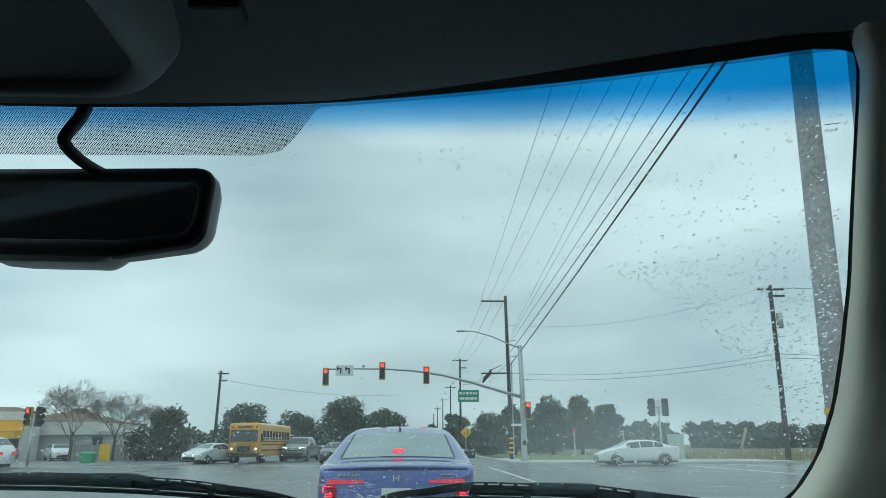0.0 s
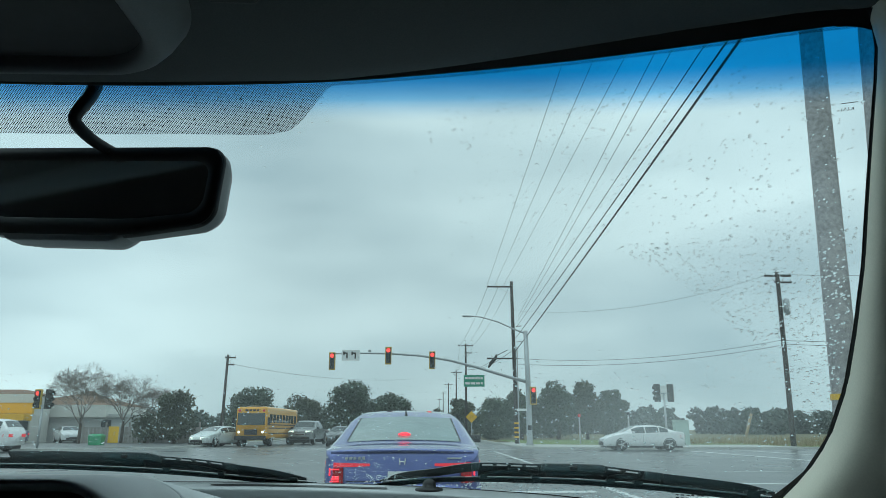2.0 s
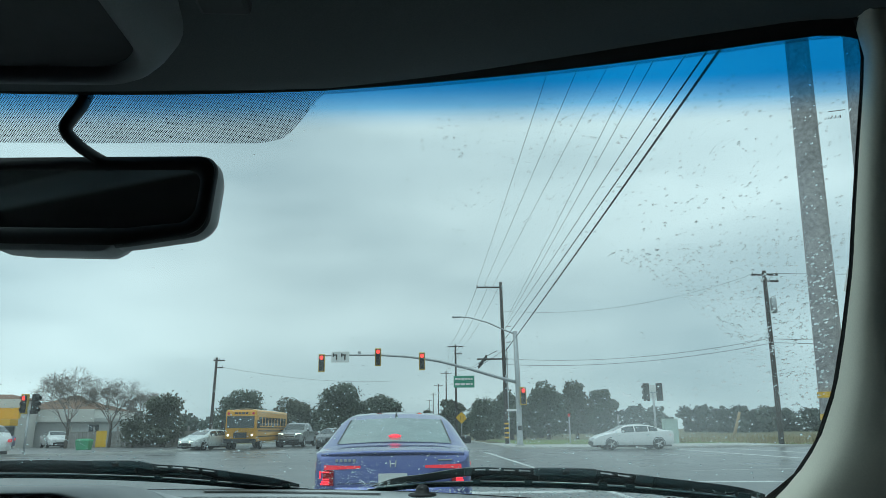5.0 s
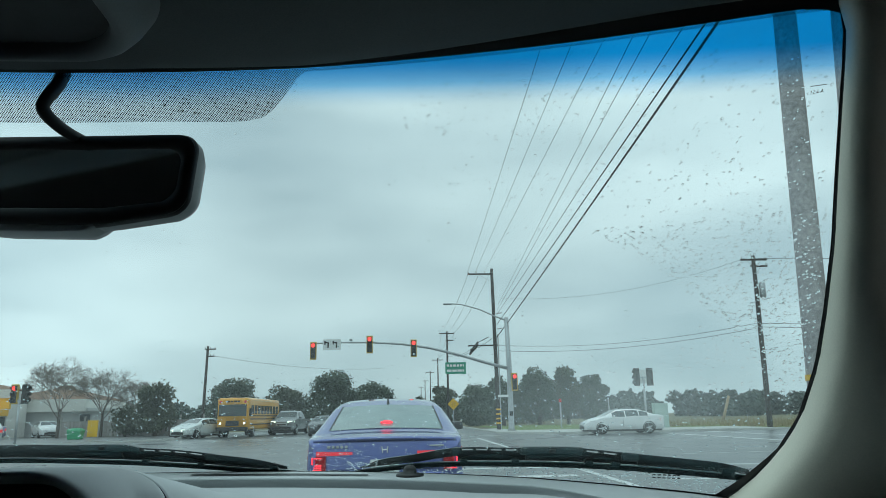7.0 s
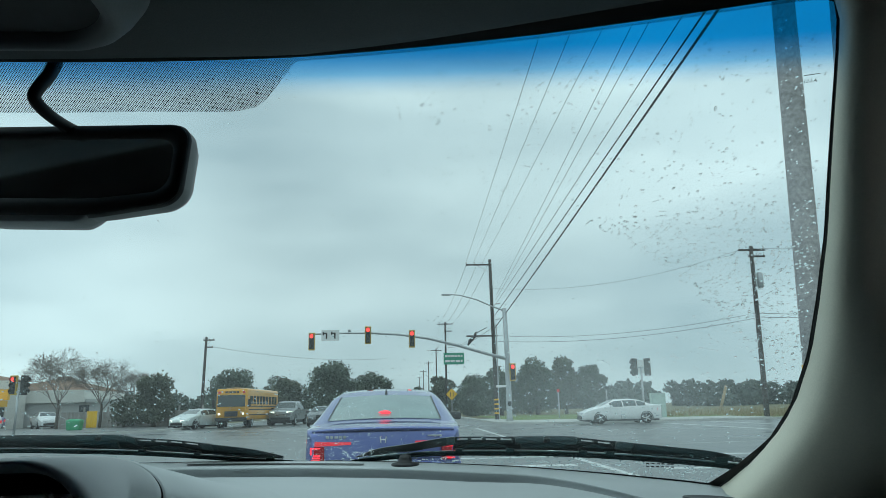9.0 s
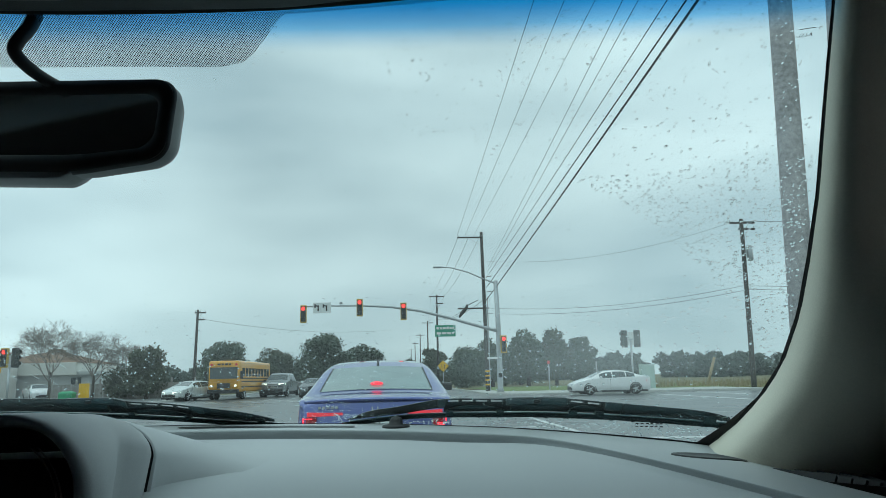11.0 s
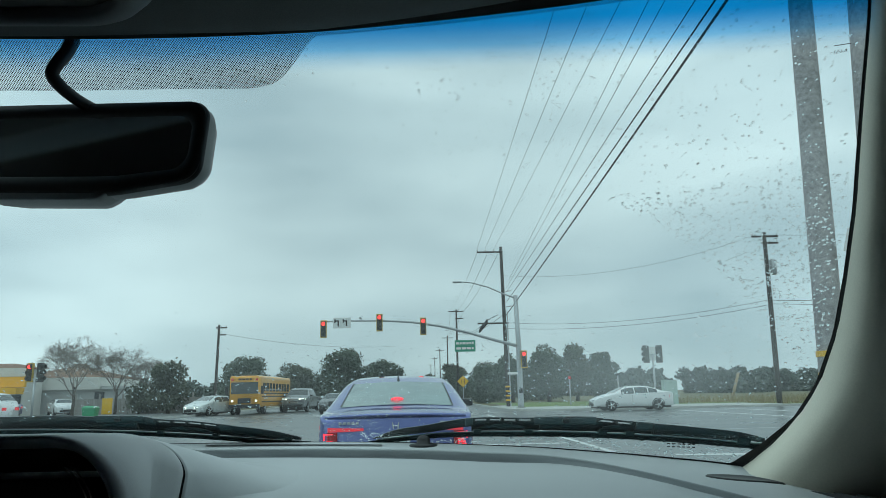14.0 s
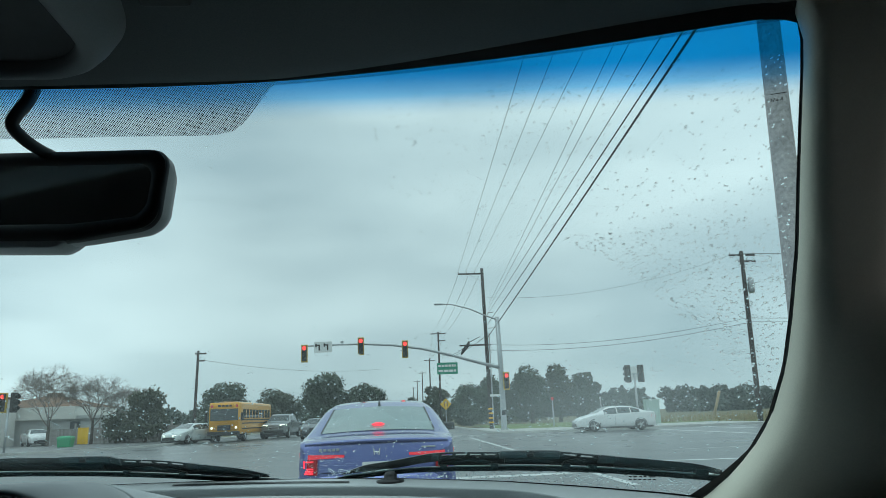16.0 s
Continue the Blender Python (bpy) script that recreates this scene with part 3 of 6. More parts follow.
for x in cols:
    rim = lerp(DASH_RIM, abs(x))
    ys = screen_y(min(abs(x), 0.76), rim)
    g = min(0.60, 0.058 + 0.16 * (max(0.0, abs(x) - 0.49) / 0.10) ** 3)
    ledge = [-0.004 + (g + 0.004) * k / 30 for k in range(31)]
    pad = [g + e for e in (0.010, 0.0115, 0.013, 0.0145, 0.016, 0.0175, 0.019, 0.0215, 0.025, 0.029)] + [g + 0.03 + (0.66 - g - 0.03) * k / 40 for k in range(1, 41)]
    # the ledge overhangs the groove with a thin rounded lip
    zl, f_ = dash_z(x, ys - g), 1.0 - 0.55 * min(1.0, max(0.0, abs(x) - 0.46) / 0.12)
    lip = [(x, ys - g - a * f_, zl - b * f_) for a, b in ((0.0010, 0.0008), (0.0012, 0.0020), (0.0002, 0.0032), (-0.0040, 0.0042), (-0.0075, 0.0075), (-0.0075, 0.0140), (-0.0040, 0.0168), (0.0040, 0.0172))]
    if x < 0.172 and ys - g < 0.64:
        lip = [(x, ys - g - 0.0012 * k, dash_z(x, ys - g - 0.0012 * k)) for k in range(1, 9)]
    rows.append([(x, ys - t, dash_z(x, ys - t)) for t in ledge] + lip + [(x, ys - t, dash_z(x, ys - t)) for t in pad] + [(x, ys - 0.68, 1.00), (x, ys - 0.70, 0.7)])
dashboard = part("dashboard", loft(rows), "dash", own_car, "grey soft-touch dashboard top", True)
# sensor button near the glass
rows = [[(0.381 + r * math.cos(a), 0.905 + r * math.sin(a), z) for a in [2 * math.pi * k / 20 for k in range(20)]] for r, z in ((0.0172, 1.1225), (0.0172, 1.1262), (0.0158, 1.1275), (0.0085, 1.1285), (0.0080, 1.1332), (0.0055, 1.1368), (0.001, 1.138))]
part("sensor_button", loft(rows, True, True), "black", dashboard, "round black light sensor", True)
# long defrost slot
part("defrost_slot", loft([[(x, screen_y(x, 1.127) - d, dash_z(x, screen_y(x, 1.127) - d) + 0.0012) for d in (0.030, 0.034, 0.040)] for x in [0.10 + 0.23 * k / 20 for k in range(21)]]), "black", dashboard)
# oval side vent and corner speaker grille
rows = [[(0.660 + 0.033 * r * math.cos(a), 0.648 + 0.022 * r * math.sin(a), dash_z(0.660 + 0.033 * r * math.cos(a), 0.648 + 0.022 * r * math.sin(a)) + h) for a in [2 * math.pi * k / 24 for k in range(24)]] for r, h in ((1.06, -0.001), (1.0, 0.0012), (0.94, 0.0012), (0.88, 0.0006), (0.02, 0.0006))]
part("side_vent", loft(rows, True, True), "black", dashboard, "oval dark demister vent", True)

# corner air vent with louvres
VENT = (0.758, 0.600, dash_z(0.758, 0.600) + 0.002)
vent = part("corner_vent", loft([[(VENT[0] + x * s, VENT[1] + y * s, VENT[2] + h - 0.12 * x * s) for x, y in rounded(-0.055, 0.055, -0.034, 0.034, 0.015)] for s, h in ((1.05, -0.02), (1.0, 0.005), (0.92, 0.005), (0.90, -0.006), (0.02, -0.006))], True, True), "black", dashboard, "black corner air vent", True)
for k in range(6):
    part("louvre", placed(boxed(-0.0012, 0.0012, -0.029, 0.029, -0.003, 0.003), Matrix.Translation((VENT[0] - 0.04 + 0.016 * k, VENT[1], VENT[2] + 0.005 - 0.12 * (-0.04 + 0.016 * k))) @ Euler((0, radians(25), radians(24 - 9 * k))).to_matrix().to_4x4()), "recess", vent)

# instrument hood with its dark hollow
def hood_ring(right, top, rx, rz, y, lean=0.0, flare=0.0):
    """An arch: level along the top, a soft corner, then a side that leans in or flares out towards the dash."""
    pts = [(-0.62 + (right - rx + 0.62) * k / 12, y, top) for k in range(12)]
    for k in range(25):
        t_ = math.pi / 2 * k / 24
        pts.append((right - rx + rx * math.sin(t_), y, top - rz + rz * math.cos(t_)))
    for k in range(1, 19):
        d = (top - rz - 0.96) * k / 18
        pts.append((right - lean * d + flare * d * d, y, top - rz - d))
    return pts


HOOD = ((0.1840, 1.1600, 0.046, 0.046, 0.490, 0.02), (0.1870, 1.1640, 0.048, 0.046, 0.472, 0.02), (0.1900, 1.1668, 0.048, 0.046, 0.460, 0.02), (0.1950, 1.1690, 0.050, 0.048, 0.456, 0.03), (0.2005, 1.1700, 0.054, 0.050, 0.464, 0.04),
        (0.2000, 1.1695, 0.052, 0.046, 0.485, 0.07), (0.1920, 1.1680, 0.046, 0.036, 0.520, 0.10), (0.1815, 1.1655, 0.038, 0.026, 0.548, 0.13), (0.1785, 1.1640, 0.036, 0.022, 0.562, 0.14), (0.1800, 1.1640, 0.040, 0.024, 0.575, 0.15), (0.1840, 1.1635, 0.052, 0.030, 0.598, 0.16), (0.1838, 1.1628, 0.060, 0.034, 0.6140, 0.16), (0.1825, 1.1615, 0.060, 0.034, 0.6175, 0.16), (0.1805, 1.1595, 0.060, 0.034, 0.6185, 0.16))
hood = part("instrument_hood", loft([hood_ring(*h) for h in HOOD]), "hood", dashboard, "rounded grey instrument hood", True)
# the hollow's shade is put into this lining's near-black colour
part("hood_lining", loft([hood_ring(*h) for h in ((0.1842, 1.1602, 0.046, 0.046, 0.489, 0.02), (0.176, 1.150, 0.046, 0.046, 0.53, 0.03), (0.165, 1.135, 0.046, 0.046, 0.60, 0.03))]), "recess", dashboard, "lining of the instrument hollow, its shade put into near-black colour", True)
part("seam", loft([hood_ring(*h) for h in ((0.1812, 1.1602, 0.060, 0.034, 0.6184, 0.16), (0.1770, 1.1560, 0.060, 0.034, 0.6192, 0.16), (0.1770, 1.1560, 0.060, 0.034, 0.6262, 0.16), (0.1815, 1.1600, 0.060, 0.034, 0.6272, 0.16))]), "rubber", dashboard, "dark joint line", True)


def fairing_ring(y, top, right, wide, blend):
    """From the seam's arch over to a long soft slope that runs out into the dashboard."""
    steep = hood_ring(0.1835, top, 0.062, 0.036, y, 0.14)
    xa, xb = right - 0.062, right + wide
    pts = []
    for k, p in enumerate(steep):
        if k < 12:
            soft = (-0.62 + (xa + 0.62) * k / 12, y, top)
        else:
            u = (k - 12) / 42
            x_ = xa + (xb - xa) * u
            z1 = dash_z(max(x_, 0.175), y) - 0.0012
            soft = (x_, y, z1 + max(0.0, top - z1) * (0.5 + 0.5 * math.cos(math.pi * u ** (1.0 + 0.8 * (1 - blend)))))
        pts.append(tuple(p[m_] + (soft[m_] - p[m_]) * blend for m_ in range(3)))
    return pts


part("hood_fairing", loft([hood_ring(0.1815, 1.1600, 0.060, 0.034, 0.6270, 0.16)] + [fairing_ring(*f) for f in ((0.6285, 1.1610, 0.186, 0.004, 0.0), (0.636, 1.1600, 0.188, 0.008, 0.25), (0.646, 1.1580, 0.191, 0.014, 0.50), (0.660, 1.1555, 0.194, 0.024, 0.75), (0.678, 1.1520, 0.196, 0.038, 0.92), (0.70, 1.1480, 0.196, 0.056, 1.0), (0.73, 1.1430, 0.192, 0.074, 1.0), (0.765, 1.1375, 0.184, 0.088, 1.0), (0.80, 1.1320, 0.172, 0.096, 1.0), (0.84, 1.1260, 0.15, 0.10, 1.0), (0.90, 1.1150, 0.10, 0.10, 1.0))]), "dash", dashboard, "", True)
part("instrument_panel", boxed(-0.60, 0.160, 0.60, 0.62, 0.88, 1.128), "black", dashboard)
for cx in (0.073, -0.33):
    for r_ in (0.062, 0.0585):
        part("dial_ring", tubed([(cx + r_ * math.cos(t_), 0.572, 1.095 + r_ * math.sin(t_)) for t_ in [2 * math.pi * k / 40 for k in range(41)]], 0.0007, 6), "steel", dashboard, "thin bright dial ring")
# moulded marking in the pad, two unreadable rows drawn as dark bars
for count, y_, pitch, wide, deep in ((3, 0.5470, 0.0098, 0.0037, 0.0058), (6, 0.5290, 0.0052, 0.0018, 0.0045)):
    for k in range(count):
        x_ = 0.4425 + pitch * (k - (count - 1) / 2)
        part("moulded_mark", placed(boxed(-wide, wide, -deep, deep, -0.0008, 0.0006), Matrix.Translation((x_, y_, dash_z(x_, y_)))), "recess", dashboard)

# rear-view mirror
mirror = new("rear_view_mirror")
mirror.parent = own_car
tagged(mirror, "black rear-view mirror on a curved stem")
TURN = Matrix.Translation((0.070, 0.600, 1.399)) @ Euler((radians(-4), radians(3.9), radians(-12))).to_matrix().to_4x4()


def outline(grow, y, r=0.022):
    """Rounded oblong whose lower edge sinks towards the middle of the mirror."""
    pts = []
    ring_ = rounded(-0.130 - grow, 0.1345 + grow, -0.0285 - grow, 0.0372 + grow, r * 0.82, 12)
    fine = []
    for (a, b), (c, d) in zip(ring_, ring_[1:] + ring_[:1]):
        m_ = 14 if abs(c - a) > 0.05 else 1
        fine += [(a + (c - a) * k / m_, b + (d - b) * k / m_) for k in range(m_)]
    for a, b in fine:
        low = max(0.0, min(1.0, (0.004 - b) / 0.034))
        pts.append((a, y, b - low * 0.165 * min(0.066, max(0.0, 0.125 - abs(a)))))
    return pts


part("housing", placed(loft([outline(-0.010, -0.004, 0.018), outline(-0.006, -0.008, 0.019), outline(0.002, -0.008, 0.020), outline(0.003, -0.002, 0.021), outline(0.0032, 0.006), outline(-0.0005, 0.017), outline(-0.020, 0.030, 0.012)], True, True), TURN), "mirror_back", mirror, "", True)
part("bezel", placed(loft([outline(-0.0105, -0.0050, 0.017), outline(-0.0085, -0.0092, 0.018), outline(0.0015, -0.0094, 0.020), outline(0.0034, -0.0040, 0.021)], True), TURN), "black", mirror, "black bezel", True)
part("mirror_glass", placed(loft([outline(-0.009, -0.0045, 0.017), outline(-0.0095, -0.0062, 0.017)], True, True), TURN), "mirror", mirror, "dark reflecting glass")
LOBE = [(-0.066, -0.030), (-0.056, -0.0450), (-0.050, -0.0468), (0.046, -0.0468), (0.052, -0.0455), (0.060, -0.0410), (0.066, -0.036)]
part("lower_lobe", placed(loft([[(p * s, y, -0.030 + (q + 0.030) * s) for p, q in LOBE] for s, y in ((0.96, -0.0085), (0.985, -0.006), (1.0, -0.002), (1.0, 0.008), (0.8, 0.026))], True, True), TURN), "mirror_back", mirror, "", True)
STEM = [(0.085, 0.577, 1.490), (0.0855, 0.568, 1.474), (0.0820, 0.561, 1.460), (0.0792, 0.561, 1.450), (0.0845, 0.570, 1.442), (0.092, 0.584, 1.437), (0.104, 0.602, 1.433)]
smooth_stem = []
for k in range(len(STEM) - 1):
    p0, p1, p2, p3 = (Vector(STEM[max(0, min(len(STEM) - 1, k + d))]) for d in (-1, 0, 1, 2))
    for u in (0, 0.25, 0.5, 0.75):
        smooth_stem.append(0.5 * ((2 * p1) + (p2 - p0) * u + (2 * p0 - 5 * p1 + 4 * p2 - p3) * u * u + (3 * p1 - p0 - 3 * p2 + p3) * u ** 3))
part("stem", tubed(smooth_stem, [0.0060 - 0.0012 * k / len(smooth_stem) for k in range(len(smooth_stem))], 14), "black", mirror, "curved black stem", True)

# wipers, resting along the foot of the glass
STRIP_R = [(0.312, 1.1290), (0.339, 1.1325), (0.41, 1.1396), (0.49, 1.1412), (0.55, 1.1414), (0.628, 1.1386), (0.7176, 1.1320), (0.73, 1.1305)]
TOP_R = [(0.312, 1.1300), (0.345, 1.1425), (0.383, 1.1485), (0.437, 1.1575), (0.50, 1.1578), (0.5655, 1.1580), (0.605, 1.1540), (0.645, 1.1500), (0.6615, 1.1483), (0.70, 1.1435), (0.73, 1.1345)]
STRIP_L = [(-0.56, 1.1500), (-0.30, 1.1550), (-0.1225, 1.1516), (-0.0494, 1.1483), (0.0144, 1.1448), (0.0841, 1.1395), (0.1806, 1.1309), (0.2224, 1.1289), (0.24, 1.1280)]
TOP_L = [(-0.56, 1.1530), (-0.40, 1.1640), (-0.20, 1.1685), (-0.105, 1.1690), (-0.045, 1.1668), (0.016, 1.1655), (0.030, 1.1620), (0.0754, 1.1582), (0.126, 1.1515), (0.1835, 1.1433), (0.24, 1.1290)]


def curve(table, x):
    """A smooth line through (x, value) pairs."""
    n_ = len(table)
    k = max(0, min(n_ - 2, sum(1 for p in table if p[0] <= x) - 1))
    (xa, va), (xb, vb) = table[k], table[k + 1]
    def slope(i):
        i0, i1 = max(0, i - 1), min(n_ - 1, i + 1)
        return (table[i1][1] - table[i0][1]) / (table[i1][0] - table[i0][0])
    h_, u = xb - xa, (x - xa) / (xb - xa)
    return (2 * u ** 3 - 3 * u * u + 1) * va + (u ** 3 - 2 * u * u + u) * h_ * slope(k) + (3 * u * u - 2 * u ** 3) * vb + (u ** 3 - u * u) * h_ * slope(k + 1)


def wiper(strip_line, top_line, slots, claw, pads, tip, arm):
    """A wiper at rest: rubber and steel strip along the glass, bridges over it with slots, a claw, an arm."""
    w = new("wiper")
    w.parent = own_car
    tagged(w, "wet black windscreen wiper at rest")

    def low(x):
        return curve(strip_line, x)

    def high(x):
        return curve(top_line, x)

    def bar(a, b, lo, hi, out, d, n=24):
        r = []
        for k in range(n + 1):
            x = a + (b - a) * k / n
            z0, z1 = lo(x), max(hi(x), lo(x) + 0.0006)
            y0, y1 = screen_y(x, z0) + out, screen_y(x, z1) + out
            r.append([(x, y0, z0), (x, y0 + d, z0), (x, y1 + d, z1), (x, y1, z1)])
        return loft(r, True, True)
    x0, x1 = strip_line[0][0], strip_line[-1][0]
    part("rubber_blade", bar(x0, x1, lambda x: low(x) - 0.0056, lambda x: low(x) - 0.0005, 0.001, 0.006, 40), "rubber", w)
    part("spring_strip", bar(x0 + 0.01, x1 - 0.006, lambda x: low(x) - 0.0004, lambda x: low(x) + 0.0007, 0.002, 0.005, 40), "steel", w, "thin bright steel strip")
    for a, b in slots:
        part("upper_rail", bar(a, b, lambda x: high(x) - 0.0020, high, 0.012, 0.007), "wiper", w)
        part("lower_rail", bar(a, b, lambda x: high(x) - 0.0084, lambda x: high(x) - 0.0036, 0.011, 0.008), "wiper", w)
        n_ = max(2, int((b - a) / 0.017))
        for k in range(n_ + 1):
            c = a + (b - a - 0.004) * k / n_
            part("rib", bar(c, c + 0.004, lambda x: high(x) - 0.0062, lambda x: high(x) - 0.0005, 0.0115, 0.007, 1), "wiper", w)
        # yoke under the bridge, with its pivot and feet
        m_ = 0.5 * (a + b)
        part("yoke", bar(a + 0.004, b - 0.002, lambda x: low(x) + 0.0022 + 0.0030 * math.cos(math.pi * (x - m_) / (b - a)), lambda x: low(x) + 0.0036 + 0.0056 * math.cos(math.pi * (x - m_) / (b - a)), 0.006, 0.007), "wiper", w)
        for c in (a + 0.006, b - 0.006):
            part("clip", bar(c - 0.004, c + 0.004, lambda x: low(x) - 0.0020, lambda x: low(x) + 0.0032, 0.0008, 0.009, 3), "wiper", w)
    for a, b in pads:
        part("bridge_end", bar(a, b, lambda x: high(x) - 0.0090, lambda x: high(x) + 0.0004, 0.008, 0.012, 6), "wiper_claw", w, bevel=0.0012)
    part("bridge_web", bar(min(c[0] for c in slots), tip[0] + 0.02, lambda x: low(x) + 0.0010, lambda x: max(low(x) + 0.0016, high(x) - 0.0078), 0.0135, 0.004, 40), "wiper", w)
    a, b = tip
    part("tip_lever", bar(a, b, lambda x: max(low(x) + 0.0015, high(x) - 0.0058), high, 0.006, 0.008), "wiper", w)
    part("lever_web", bar(a, b - 0.02, lambda x: low(x) + 0.0008, lambda x: max(low(x) + 0.0014, high(x) - 0.0050), 0.009, 0.004), "wiper", w)
    part("clip", bar(b - 0.022, b - 0.012, lambda x: low(x) - 0.0020, lambda x: low(x) + 0.0052, 0.0008, 0.010, 3), "wiper", w)
    a, b = claw
    part("claw", bar(a, b, lambda x: high(x) - 0.0085, lambda x: high(x) + 0.0010, 0.008, 0.015, 10), "wiper_claw", w, bevel=0.0018)
    part("pivot", placed(boxed(-0.004, 0.004, 0, 0.004, -0.0025, 0.0025), Matrix.Translation((0.5 * (a + b), screen_y(0.5 * (a + b), high(a)) + 0.005, high(0.5 * (a + b)) - 0.004))), "wiper", w, bevel=0.001)
    part("saddle", bar(a + 0.006, b - 0.012, lambda x: low(x) + 0.0030, lambda x: high(x) - 0.0084, 0.007, 0.010, 6), "wiper", w)
    a, b = arm
    part("arm", bar(a, b, lambda x: max(low(x) + 0.0012, high(x) - 0.0105), high, 0.014, 0.008, 30), "wiper", w, bevel=0.001)
    if x0 < 0:
        part("arm", bar(-0.50, a + 0.01, lambda x: low(x) + 0.0012, lambda x: low(x) + 0.0062, 0.014, 0.008, 30), "wiper", w, bevel=0.001)
    return w


wiper(STRIP_R, TOP_R, ((0.440, 0.510), (0.574, 0.612)), (0.510, 0.574), ((0.612, 0.628), (0.432, 0.441)), (0.628, 0.720), (0.316, 0.440))
wiper(STRIP_L, TOP_L, ((0.028, 0.112), (-0.28, -0.19)), (-0.045, 0.017), ((0.112, 0.128), (0.017, 0.029)), (0.128, 0.220), (-0.16, -0.044))

# shell of the car round and behind the seat, side windows closed against light
def side_wall(sgn):
    part("door_panel", boxed(*sorted((sgn * 0.84, sgn * 0.90)), -1.3, 0.95, 0.30, 1.04), "cabin", own_car, "dark door lining", bevel=0.02)
    # unseen added panel that keeps side light out of the cabin
    part("side_light_block", loft([[(sgn * 0.84, -1.3, z), (sgn * 0.84, screen_y(0.73, z) - 0.022, z), (sgn * 0.87, screen_y(0.73, z) - 0.022, z), (sgn * 0.87, -1.3, z)] for z in [1.015 + 0.46 * k / 10 for k in range(11)]], True, True), "cabin", own_car)
    part("roof_rail", boxed(*sorted((sgn * 0.78, sgn * 0.90)), -1.3, 0.42, 1.465, 1.545), "cabin", own_car, bevel=0.02)


side_wall(1)
side_wall(-1)
part("roof", loft([[(x, y0 + (screen_y(min(abs(x), 0.75), 1.50) - 0.01 - y0) * u, 1.565 - 0.03 * (abs(x) / 0.85) ** 3 - 0.018 * u ** 3) for x in (-0.86, -0.72, -0.6, -0.3, 0, 0.3, 0.6, 0.72, 0.86)] for y0 in (-1.35,) for u in (0, 0.3, 0.6, 0.8, 0.9, 1.0)]), "shell", own_car, "silver painted roof", True, thick=0.012)
# added back wall without a rear window, shuts out light from behind
part("cabin_back", boxed(-0.88, 0.88, -1.36, -1.30, 0.30, 1.53), "cabin", own_car)
part("cabin_floor", boxed(-0.88, 0.88, -1.36, 0.95, 0.26, 0.30), "cabin", own_car)
part("firewall", boxed(-0.88, 0.88, 0.62, 0.66, 0.30, 1.02), "cabin", own_car)
part("cowl", loft([[(x, screen_y(x, 1.085) + d, z) for d, z in ((0.0, 1.075), (0.05, 1.07), (0.12, 1.06))] for x in [-0.70 + 1.4 * k / 20 for k in range(21)]]), "black", own_car, "black plastic cowl under the wipers", thick=0.01)
part("bonnet", loft([[(x, screen_y(min(abs(x), 0.7), 1.08) + 0.1 + t, 1.06 - 0.05 * (abs(x) / 0.8) ** 2 - 0.16 * (t / 1.0) ** 2) for t in (0, 0.2, 0.4, 0.6, 0.8, 0.95)] for x in [-0.82 + 1.64 * k / 12 for k in range(13)]]), "shell", own_car, "silver painted bonnet", True, thick=0.01)
part("front_end", boxed(-0.84, 0.84, 0.70, 2.02, 0.28, 0.84), "shell", own_car, bevel=0.06)
for x in (-0.72, 0.72):
    for y in (1.25, -1.05):
        w = part("wheel", loft([[(x + dx, y + r * math.cos(a), 0.385 + r * math.sin(a)) for a in [2 * math.pi * k / 24 for k in range(24)]] for dx, r in ((-0.10, 0.24), (-0.09, 0.32), (0.09, 0.32), (0.10, 0.24))], True, True), "tyre", own_car, "", True)


# ---------------------------------------------------------------- ground and roads
def flat(points, z, name, mat_name, label="", category="", kind="structure"):
    bm = bmesh.new()
    bm.faces.new([bm.verts.new((x, y, z)) for x, y in points])
    ob = part(name, bm, mat_name)
    return tagged(ob, label, category or name, "", kind)


bm = bmesh.new()
bmesh.ops.create_grid(bm, x_segments=60, y_segments=60, size=2500)
for v in bm.verts:
    v.co.z = -0.06
ground = tagged(part("ground", bm, "ground"), "wet brown winter field reaching the horizon", "ground", "", "structure")


def arc(cx, cy, r, a0, a1, n=8):
    return [(cx + r * math.cos(radians(a0 + (a1 - a0) * k / n)), cy + r * math.sin(radians(a0 + (a1 - a0) * k / n))) for k in range(n + 1)]


# the crossing: our road runs along y, the other along x
ROAD = ([(-19, -120), (3.9, -120)] + arc(7.9, 6.0, 4.0, 180, 90) + [(400, 10.0), (400, 44.5)] + arc(10.5, 48.5, 4.0, 270, 180) + [(6.5, 900), (-15, 900)]
        + arc(-22, 49, 7.0, 0, -90) + [(-400, 42), (-400, 15)] + arc(-27, 7.0, 8.0, 90, 0))
road = flat(ROAD, 0.0, "road", "road", "wet grey asphalt road and crossing")


def kerb(points, inward, name="kerb"):
    """A raised concrete kerb along a line; inward gives the side of the pavement."""
    rows_ = []
    for i, p in enumerate(points):
        a, b = Vector(points[max(i - 1, 0)]), Vector(points[min(i + 1, len(points) - 1)])
        d = (b - a).normalized()
        n = Vector((-d.y, d.x)) * inward
        q = [Vector(p) + n * t for t in (0.0, 0.02, 0.16, 0.17)]
        rows_.append([(q[0].x, q[0].y, -0.05), (q[1].x, q[1].y, 0.13), (q[2].x, q[2].y, 0.14), (q[3].x, q[3].y, -0.05)])
    return tagged(part(name, loft(rows_), "concrete"), "wet pale concrete kerb", "kerb", "", "structure")


far_right = [(60, 44.5)] + arc(10.5, 48.5, 4.0, 270, 180) + [(6.5, 200)]
kerb(far_right, -1)
